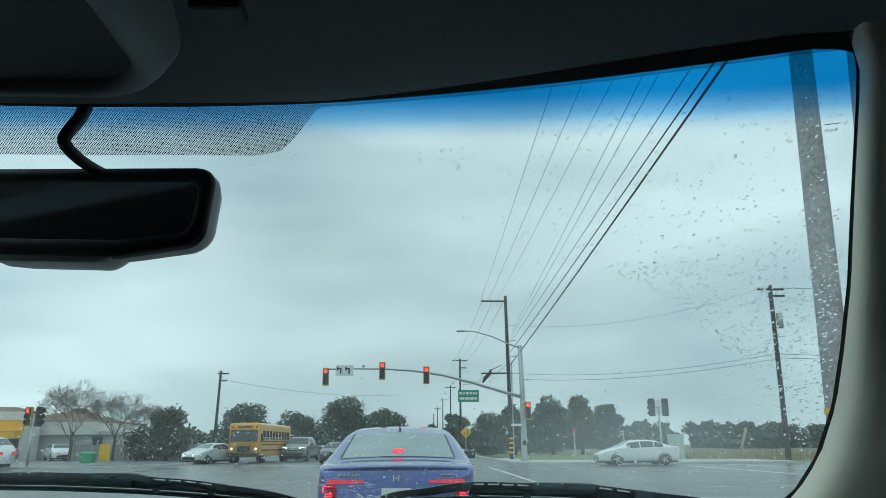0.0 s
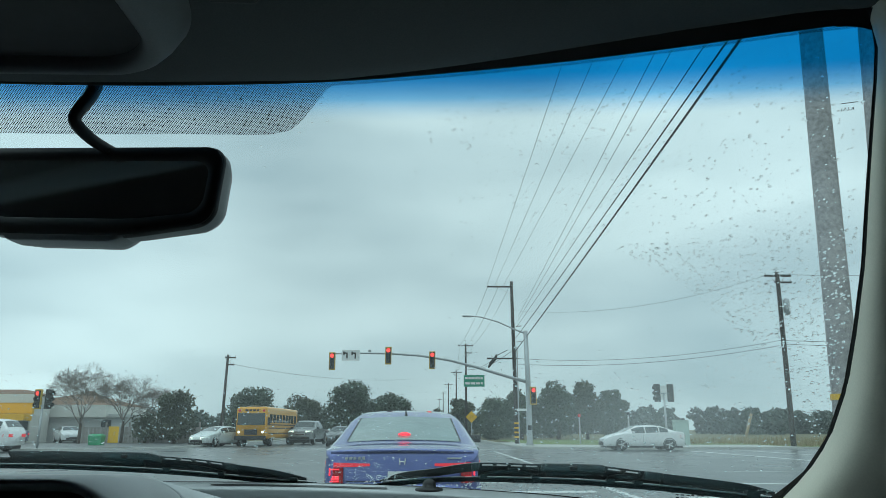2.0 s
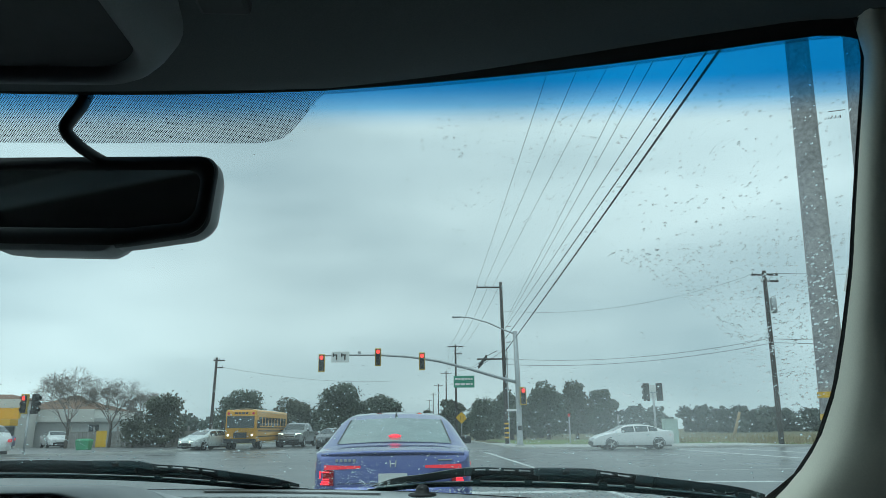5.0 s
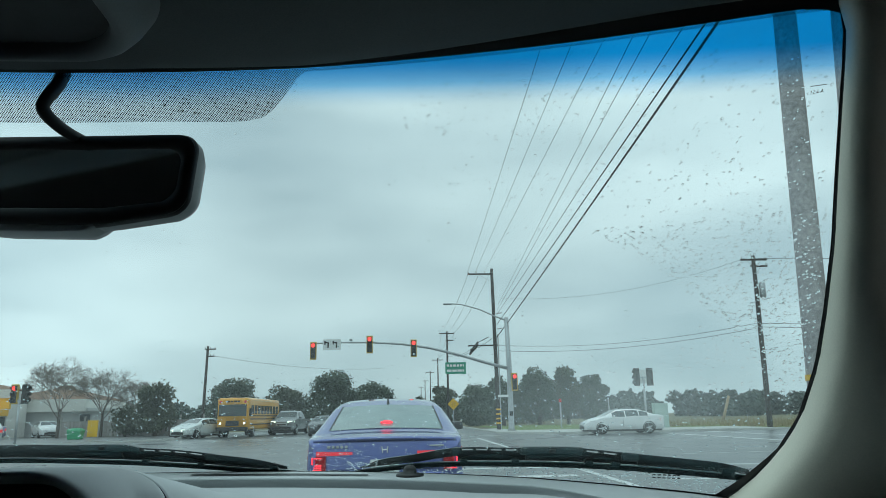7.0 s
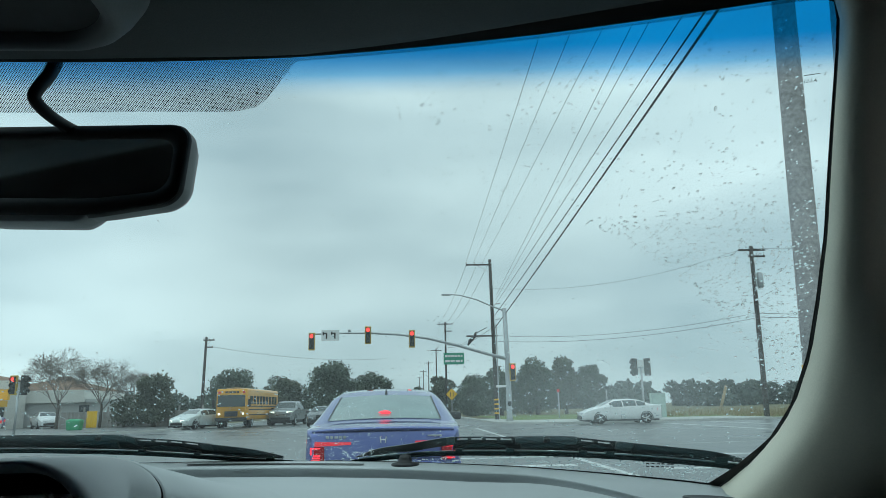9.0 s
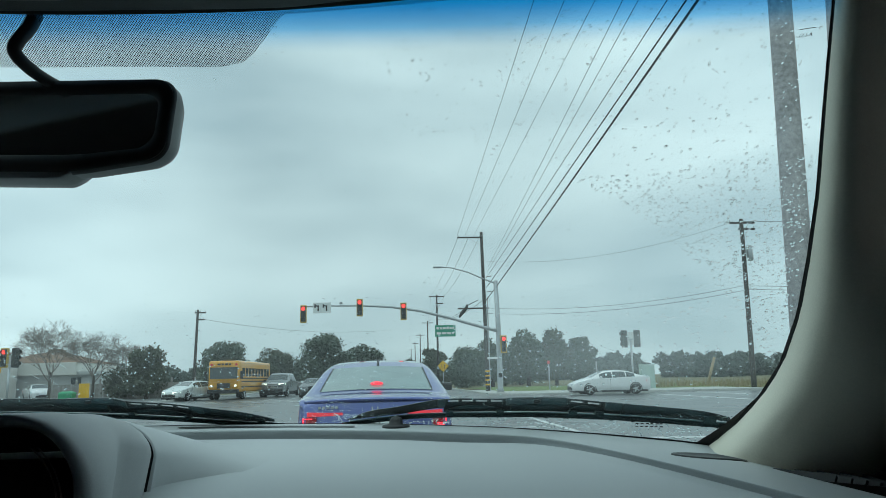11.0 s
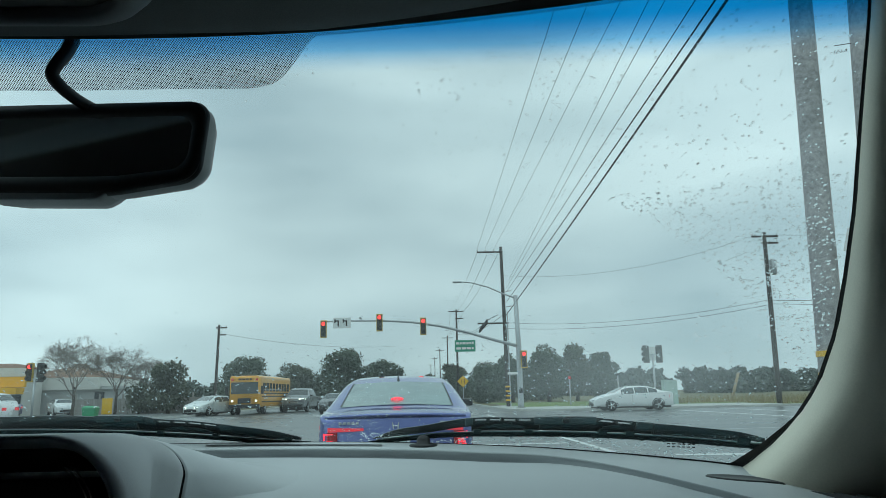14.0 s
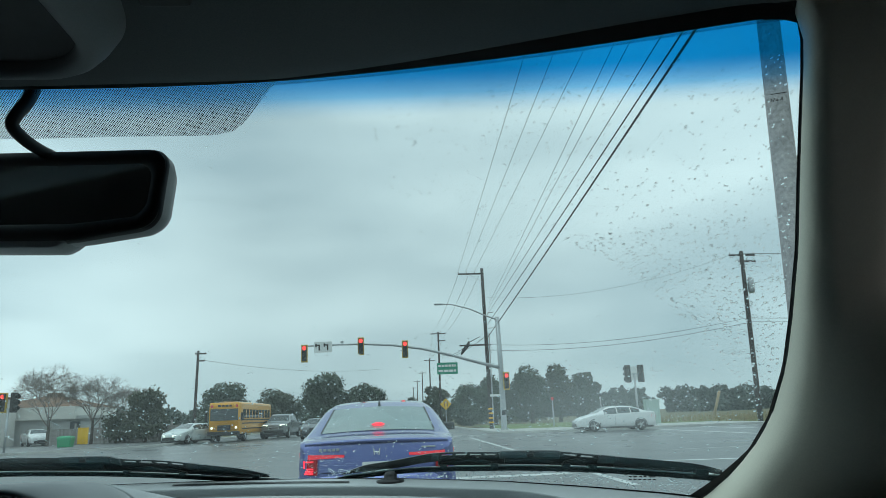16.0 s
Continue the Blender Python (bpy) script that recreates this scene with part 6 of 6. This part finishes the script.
t = thing("waste_bin", (-23.9, 55.4, 0.06), "green plastic waste bin with a lid", "bin")
part("body", loft([[(x * k, y * k, z) for x, y in ((-0.5, -0.4), (0.5, -0.4), (0.5, 0.4), (-0.5, 0.4))] for z, k in ((0.0, 0.85), (0.6, 1.0))], True, True), "green_bin", t, bevel=0.03)
part("lid", loft([[(x * k, y * k, z) for x, y in ((-0.5, -0.4), (0.5, -0.4), (0.5, 0.4), (-0.5, 0.4))] for z, k in ((0.6, 1.05), (0.72, 0.95), (0.80, 0.6))], True, True), "green_bin", t, bevel=0.03)
fence = thing("board_fence", (0, 0, 0), "grey weathered board fence behind the dark bush", "fence")
bmf = boxed(-0.075, 0.075, -0.012, 0.012, 0.0, 1.45)
board_mesh = None
for k in range(75):
    x = -29.0 + 0.16 * k
    if board_mesh is None:
        first = part("board", bmf, "fence", fence)
        board_mesh = first.data
        o = first
    else:
        o = new("board", board_mesh)
        o.parent = fence
    o.location = (x, 64 + 0.02 * math.sin(k * 1.7), -0.06)
for k in range(7):
    part("post", boxed(-29 + 2 * k - 0.06, -29 + 2 * k + 0.06, 64.02, 64.14, -0.06, 1.8), "fence", fence)


# ---------------------------------------------------------------- trees
def leaf_cloud(lumps, count, size, seed, squash=0.85):
    """Many small bent leaves, spread over and in a set of uneven lumps."""
    rnd = np.random.default_rng(seed)
    vol = np.array([l[3] ** 2 for l in lumps])
    pick = rnd.choice(len(lumps), size=count, p=vol / vol.sum())
    d = rnd.normal(size=(count, 3))
    d /= np.linalg.norm(d, axis=1)[:, None]
    rad = rnd.uniform(0.45, 1.0, count) ** 0.6 + np.abs(rnd.normal(0.0, 0.22, count)) - 0.08
    c = np.array([l[:3] for l in lumps])[pick]
    r = np.array([l[3] for l in lumps])[pick]
    p = c + d * (r * rad)[:, None] * np.array([1, 1, squash])
    a = rnd.normal(size=(count, 3))
    a /= np.linalg.norm(a, axis=1)[:, None]
    b = np.cross(a, rnd.normal(size=(count, 3)))
    b /= np.linalg.norm(b, axis=1)[:, None]
    s = size * rnd.uniform(0.5, 1.3, count)[:, None]
    v = np.stack([p - a * s, p - b * s * 0.6, p + a * s, p + b * s * 0.6], 1).reshape(-1, 3)
    f = np.arange(count * 4).reshape(-1, 4)
    me = bpy.data.meshes.new("crown")
    me.from_pydata(v.tolist(), [], f.tolist())
    return me


def leafy_tree(at, height, width, seed, leaves=2200, size=0.28, mat_name="leaf", label="dark evergreen tree beyond the crossing", low=0.25, group="trees beyond the crossing"):
    rnd = random.Random(seed)
    t_ = thing("tree", at, label, "tree", group)
    lumps = []
    n = 40
    for k in range(n):
        a = rnd.uniform(0, 2 * math.pi)
        u = rnd.uniform(low + 0.08, 0.86)
        reach = math.sin(math.pi * min(1.0, 0.25 + 0.66 * u)) ** 0.8
        q = rnd.uniform(0.30, 1.0) * reach
        lumps.append((math.cos(a) * width / 2 * q * 0.74, math.sin(a) * width / 2 * q * 0.74, height * u, width * rnd.uniform(0.07, 0.17)))
    lumps.append((0, 0, height * 0.70, width * 0.20))
    lumps.append((0, 0, height * 0.55, width * 0.27))
    lumps.append((width * 0.1, 0, height * 0.38, width * 0.27))
    lumps.append((-width * 0.12, 0, height * 0.34, width * 0.27))
    part("trunk", tubed([(0, 0, -0.1), (0.05, 0, height * 0.25), (0.1, 0.05, height * 0.6)], [width * 0.045, width * 0.035, width * 0.015], 8), "bark", t_)
    for k in range(6):
        x, y, z, r = lumps[k]
        part("limb", tubed([(0.05, 0, height * 0.22), (x * 0.5, y * 0.5, z * 0.75), (x, y, z)], [width * 0.02, width * 0.014, 0.02], 6), "bark", t_)
    me = leaf_cloud(lumps, leaves, size, seed)
    me.materials.append(M[mat_name])
    o = new("crown", me)
    o.parent = t_
    return t_


def bare_tree(at, height, spread, seed, label="bare leafless winter tree by the fuel station"):
    rnd = random.Random(seed)
    t_ = thing("tree", at, label, "tree", "bare trees by the fuel station")
    bm_ = bmesh.new()
    trunk = bmesh.new()
    tube(trunk, [(0, 0, -0.1), (0.05, 0, height * 0.15), (0, 0.05, height * 0.3)], [0.16, 0.13, 0.11], 8)
    part("trunk", trunk, "bark", t_)

    def grow(p, d, length, r, depth):
        q = p + d * length
        mid = p.lerp(q, 0.5) + Vector((rnd.uniform(-1, 1), rnd.uniform(-1, 1), 0)) * length * 0.06
        tube(bm_, [p, mid, q], [r, r * 0.8, r * 0.55], 3, False)
        if depth == 0:
            return
        for _ in range(3):
            nd = (d + Vector((rnd.uniform(-1, 1) * spread, rnd.uniform(-1, 1) * spread, rnd.uniform(-0.35, 0.4)))).normalized()
            grow(p.lerp(q, rnd.uniform(0.55, 1.0)), nd, length * rnd.uniform(0.60, 0.8), max(0.006, r * 0.58), depth - 1)
    for k in range(7):
        a = 2 * math.pi * k / 7 + rnd.uniform(-0.4, 0.4)
        grow(Vector((0, 0, height * rnd.uniform(0.18, 0.3))), Vector((math.cos(a) * 0.6, math.sin(a) * 0.6, 1)).normalized(), height * 0.24, 0.055, 6)
    part("branches", bm_, "twig", t_, "fine bare branches")
    return t_


bare_tree((-28.3, 62, 0.0), 8.0, 0.95, 5)
bare_tree((-25.6, 64, 0.0), 6.9, 0.95, 8)
bare_tree((-23.6, 67, 0.0), 6.0, 0.95, 12)
leafy_tree((-20.4, 62, 0.0), 4.4, 4.3, 3, 8000, 0.15, "leaf_b", "dark rounded evergreen bush by the road", 0.12, "bushes")
leafy_tree((-23.2, 63.0, 0.0), 2.7, 3.0, 31, 1500, 0.14, "leaf_b", "dark rounded evergreen bush by the road", 0.10, "bushes")
for x, y, h, w, sd, mname in ((-22.0, 95, 6.5, 8.4, 11, "leaf"), (-15.4, 96, 5.7, 6.4, 12, "leaf_b"), (-9.1, 95, 8.4, 8.8, 13, "leaf"), (-3.9, 94, 6.6, 6.4, 14, "leaf"), (2.2, 118, 4.4, 5.0, 15, "leaf"), (-2.0, 150, 5, 8, 27, "leaf"),
                              (9.6, 93, 5.4, 6.0, 16, "leaf"), (13.2, 95, 6.2, 6.6, 17, "leaf"), (18.0, 95, 7.9, 6.6, 18, "leaf"), (22.0, 96, 8.0, 6.0, 19, "leaf_b"), (25.4, 95, 6.8, 4.8, 20, "leaf"), (6.3, 110, 6.2, 5.5, 21, "leaf_b"),
                              (12.0, 110, 6.0, 8, 22, "leaf"), (20.0, 112, 6.0, 9, 23, "leaf")):
    leafy_tree((x, y, -0.06), h, w, sd, 13000, 0.17, mname, low=0.05)


def far_woods(x0, x1, y0, y1, count, hmin, hmax, seed, name="far_woods"):
    rnd = random.Random(seed)
    lumps = []
    for k in range(count):
        x, y, h = rnd.uniform(x0, x1), rnd.uniform(y0, y1), rnd.uniform(hmin, hmax)
        for j in range(4):
            lumps.append((x + rnd.uniform(-3, 3), y + rnd.uniform(-2, 2), h * (0.2 + 0.2 * j), rnd.uniform(1.6, 3.0)))
    me = leaf_cloud(lumps, count * 900, 0.75, seed)
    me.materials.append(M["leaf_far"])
    return tagged(new(name, me), "line of trees beyond the field, haze put into their leaf colour", "trees", "", "stuff")


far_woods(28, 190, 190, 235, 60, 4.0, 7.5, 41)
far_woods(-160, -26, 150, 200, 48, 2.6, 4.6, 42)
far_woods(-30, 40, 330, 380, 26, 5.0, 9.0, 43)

# dead brown grass along the field's edge
rndg = np.random.default_rng(7)
n = 9000
gx, gy = rndg.uniform(17, 70, n), rndg.uniform(44.5, 64, n)
keep = ((gx > 24.3) & (gy > 46)) | (gy > 55)
gx, gy = gx[keep], gy[keep]
n = len(gx)
gh, ga = rndg.uniform(0.25, 0.8, n), rndg.uniform(0, math.pi, n)
dx, dy = np.cos(ga) * 0.05, np.sin(ga) * 0.05
lean_x = rndg.uniform(-0.2, 0.2, n)
v = np.stack([np.stack([gx - dx, gy - dy, np.full(n, -0.06)], 1), np.stack([gx + dx, gy + dy, np.full(n, -0.06)], 1), np.stack([gx + lean_x, gy, gh], 1)], 1).reshape(-1, 3)
me = bpy.data.meshes.new("dry_grass")
me.from_pydata(v.tolist(), [], np.arange(n * 3).reshape(-1, 3).tolist())
me.materials.append(M["dry"])
tagged(new("dry_grass", me), "dry brown grass at the field's edge", "grass", "", "stuff")


# ---------------------------------------------------------------- rain on the windscreen
def raindrops():
    rnd = np.random.default_rng(21)
    spots = []

    def add(n, xr, zr, rmin, rmax, test=None, power=2.0):
        made = 0
        while made < n:
            x, z = rnd.uniform(*xr), rnd.uniform(*zr)
            if abs(x) > lerp(EDGE_SIDE, z) - 0.004 or (test and not test(x, z)):
                continue
            spots.append((x, z, rmin + (rmax - rmin) * rnd.uniform() ** power))
            made += 1

    def unwiped(x, z):
        # outside the arc that the passenger's wiper clears
        far = math.hypot((x - 0.30), (z - 1.10) * 1.55) - 0.475 - 0.02 * math.sin(9 * z)
        return far > 0 and rnd.uniform() < (0.85 if z < 1.33 else 0.60)
    def run(x, z, n, r):
        # a short crooked trail that a drop leaves as the wind drags it up and aside
        for k in range(n):
            spots.append((x - 0.0016 * k + rnd.uniform(-0.0003, 0.0003), z + 0.0014 * k, r * rnd.uniform(0.6, 1.1)))
    add(1100, (0.36, 0.75), (1.15, 1.36), 0.0004, 0.0015, unwiped, 1.5)
    add(700, (0.38, 0.74), (1.30, 1.47), 0.0004, 0.0013, unwiped, 1.6)
    add(300, (0.26, 0.70), (1.36, 1.478), 0.0005, 0.0013, None, 1.8)
    add(3600, (0.30, 0.73), (1.104, 1.140), 0.0004, 0.0013)
    add(900, (-0.6, 0.32), (1.104, 1.138), 0.0004, 0.0011)
    add(1500, (-0.72, 0.70), (1.15, 1.265), 0.0004, 0.0014, None, 1.8)
    add(260, (0.23, 0.34), (1.125, 1.165), 0.0004, 0.0010)
    add(420, (-0.65, 0.6), (1.26, 1.46), 0.0003, 0.0009, None, 2.0)
    add(520, (-0.40, 0.72), (1.15, 1.25), 0.0005, 0.0013, None, 1.8)
    add(330, (0.30, 0.73), (1.15, 1.30), 0.0005, 0.0014, None, 1.8)
    add(110, (0.0, 0.68), (1.27, 1.46), 0.0005, 0.0013, None, 1.8)
    for _ in range(26):
        run(rnd.uniform(-0.16, 0.12), rnd.uniform(1.165, 1.23), rnd.integers(3, 7), rnd.uniform(0.0005, 0.0009))
    verts, faces = [], []
    side = 10
    rings = ((1.0, 0.0), (1.0, 0.001), (0.94, 0.22), (0.77, 0.44), (0.49, 0.62), (0.20, 0.70))
    for x, z, r in spots:
        y = screen_y(x, z)
        e = 1e-3
        dx = Vector((1, (screen_y(x + e, z) - screen_y(x - e, z)) / (2 * e), 0)).normalized()
        dz = Vector((0, (screen_y(x, z + e) - screen_y(x, z - e)) / (2 * e), 1)).normalized()
        nrm = dz.cross(dx).normalized()
        if nrm.y < 0:
            nrm = -nrm
        r *= 0.86
        c = Vector((x, y, z)) + nrm * 0.0008
        long = rnd.uniform(0.95, 1.35)
        tilt = rnd.uniform(-0.5, 0.5)
        ax, az = dx * math.cos(tilt) + dz * math.sin(tilt), dz * math.cos(tilt) - dx * math.sin(tilt)
        base = len(verts)
        for k, h in rings:
            for j in range(side):
                a = 2 * math.pi * j / side
                wob = 1 + 0.13 * math.sin(2 * a + x * 900) + 0.07 * math.sin(3 * a + z * 1300)
                verts.append(tuple(c + (ax * math.cos(a) * long + az * math.sin(a)) * r * k * wob + nrm * r * h))
        verts.append(tuple(c + nrm * r * 0.715))
        flip = ax.cross(az).dot(nrm) < 0
        made = [tuple(base + j for j in reversed(range(side)))]
        for q in range(1, len(rings) - 1):
            for j in range(side):
                a, b = base + q * side + j, base + q * side + (j + 1) % side
                made.append((a, b, b + side, a + side))
        last = base + side * (len(rings) - 1)
        for j in range(side):
            made.append((last + j, last + (j + 1) % side, base + side * len(rings)))
        faces += [f[::-1] for f in made] if flip else made
    me_ = bpy.data.meshes.new("raindrops")
    me_.from_pydata(verts, [], faces)
    me_.polygons.foreach_set("use_smooth", [len(f) < side for f in faces])
    me_.materials.append(M["water"])
    drops = tagged(new("raindrops", me_), "clear raindrops scattered over the windscreen", "raindrops", "", "stuff")
    drops.matrix_world = CAR
    return drops


raindrops()


# maker's marks printed on the glass, read mirrored from inside
def glass_text(body, x, z, size):
    cu = bpy.data.curves.new("glass_mark", "FONT")
    cu.body, cu.size, cu.align_x = body, size, "CENTER"
    tmp = new("glass_mark_text", cu)
    dg = bpy.context.evaluated_depsgraph_get()
    me_ = bpy.data.meshes.new_from_object(tmp.evaluated_get(dg))
    bpy.data.objects.remove(tmp)
    me_.transform(Matrix.Diagonal((-1, 1, 1, 1)))
    e_ = 1e-3
    dx_ = Vector((1, (screen_y(x + e_, z) - screen_y(x - e_, z)) / (2 * e_), 0)).normalized()
    dz_ = Vector((0, (screen_y(x, z + e_) - screen_y(x, z - e_)) / (2 * e_), 1)).normalized()
    n_ = dx_.cross(dz_).normalized()
    m_ = Matrix((dx_, dz_, n_)).transposed().to_4x4()
    m_.translation = Vector((x, screen_y(x, z), z)) + n_ * 0.002
    me_.transform(m_)
    me_.materials.clear()
    me_.materials.append(M["frit"])
    ob_ = new("glass_mark", me_)
    ob_.parent = windscreen
    return ob_


glass_text("A\u2193S1", 0.6945, 1.4350, 0.0040)
part("mark_bar", strip(lambda u: (0.6892 + 0.0105 * u, 1.4390), lambda u: (0.6892 + 0.0105 * u, 1.4386), 4, -0.002), "frit", windscreen)
rnd_m = random.Random(5)
for r_ in range(3):
    for k_ in range(6):
        x_ = 0.640 + 0.0042 * k_ + rnd_m.uniform(0, 0.001)
        z_ = 1.1265 + 0.0032 * r_
        part("mark_bar", strip(lambda u: (x_ + 0.0028 * u, z_ + 0.0012), lambda u: (x_ + 0.0028 * u, z_), 1, -0.002), "frit", windscreen)


# ---------------------------------------------------------------- lorries on the road behind the car
def lorry_cab(t_, y, paint):
    cab = part("cab", loft([[(x * k, y + d, z) for x, z in rounded(-1.15, 1.15, 0.9, 2.9, 0.15)] for d, k in ((0.0, 1.0), (1.2, 1.0), (1.5, 0.96))], True, True), paint, t_, "", True)
    part("windscreen", boxed(-0.95, 0.95, y + 1.505, y + 1.52, 2.0, 2.7), "car_glass", cab)
    for sgn in (1, -1):
        part("side_window", boxed(*sorted((sgn * 1.152, sgn * 1.165)), y + 0.3, y + 1.0, 1.95, 2.65), "car_glass", cab)
        part("wing_mirror", boxed(*sorted((sgn * 1.3, sgn * 1.5)), y + 1.2, y + 1.3, 1.9, 2.6), "rim", cab, bevel=0.02)
        part("exhaust_stack", tubed([(sgn * 0.95, y - 0.15, 0.9), (sgn * 0.95, y - 0.15, 3.6)], 0.08, 10), "rim", t_, "upright chrome exhaust stack")
    part("bonnet", loft([[(x * k, y + d, z) for x, z in rounded(-0.95, 0.95, 0.9, 1.85 - 0.15 * (d - 1.5), 0.15)] for d, k in ((1.5, 1.0), (2.4, 0.95), (2.8, 0.85))], True, True), paint, t_, "", True)
    part("grille", boxed(-0.6, 0.6, y + 2.8, y + 2.84, 1.0, 1.6), "rim", t_, bevel=0.02)
    part("bumper", boxed(-1.15, 1.15, y + 2.75, y + 2.98, 0.5, 0.85), "rim", t_, bevel=0.04)


mixer = thing("concrete_mixer_truck", pose(-4.2, -32, 0), "grey concrete mixer truck driving on the wet road", "truck")
lorry_cab(mixer, 6.4, "car_dark")
part("chassis", boxed(-0.45, 0.45, 0.2, 8.4, 0.75, 1.0), "black", mixer)
drum = part("drum", loft([[(r * math.cos(k * math.pi / 12), y + 0.25 * r * math.sin(k * math.pi / 12), 2.35 + 0.11 * (2.5 - y) + r * math.sin(k * math.pi / 12)) for k in range(24)] for y, r in ((0.3, 0.45), (0.9, 0.8), (2.2, 1.2), (3.8, 1.25), (5.2, 1.0), (6.0, 0.55))], True, True), "stucco_grey", mixer, "grey tapered mixing drum", True)
part("hopper", loft([[(x * k, y * k + 0.1, z) for x, y in ((-0.5, -0.5), (0.5, -0.5), (0.5, 0.5), (-0.5, 0.5))] for z, k in ((3.0, 0.4), (3.7, 1.0))], True), "galv", mixer, thick=0.02)
part("chute", tubed([(0, -0.2, 2.6), (0, -0.7, 1.7), (0.2, -1.0, 1.2)], 0.2, 8), "galv", mixer)
for sgn in (1, -1):
    part("tail_light", boxed(*sorted((sgn * 0.5, sgn * 0.75)), 0.1, 0.18, 0.85, 1.0), "tail", mixer)
    for y in (1.2, 2.5, 3.8, 8.6):
        wheel(mixer, sgn * 0.98, y, 0.52, 0.3, sgn)
dump = thing("dump_truck", pose(-8.0, -44, 0), "dark dump truck with chrome trim on the wet road", "truck")
lorry_cab(dump, 6.4, "car_dark")
part("chassis", boxed(-0.45, 0.45, 0.2, 8.4, 0.75, 1.0), "black", dump)
bed = part("bed", loft([[(x, y, z) for x, z in ((-1.2, 1.2), (1.2, 1.2), (1.2, 2.9), (1.1, 2.9), (1.1, 1.35), (-1.1, 1.35), (-1.1, 2.9), (-1.2, 2.9))] for y in (0.1, 5.9)], True, True), "car_dark", dump, "dark steel tipping bed")
part("headboard", boxed(-1.2, 1.2, 5.9, 6.0, 1.2, 3.3), "car_dark", dump)
part("tailgate", boxed(-1.2, 1.2, 0.0, 0.1, 1.2, 2.9), "car_dark", dump)
for k in range(6):
    for sgn in (1, -1):
        part("rib", boxed(*sorted((sgn * 1.2, sgn * 1.26)), 0.4 + k, 0.5 + k, 1.2, 2.9), "galv", dump)
for sgn in (1, -1):
    for y in (1.4, 2.7, 8.6):
        wheel(dump, sgn * 0.98, y, 0.52, 0.3, sgn)
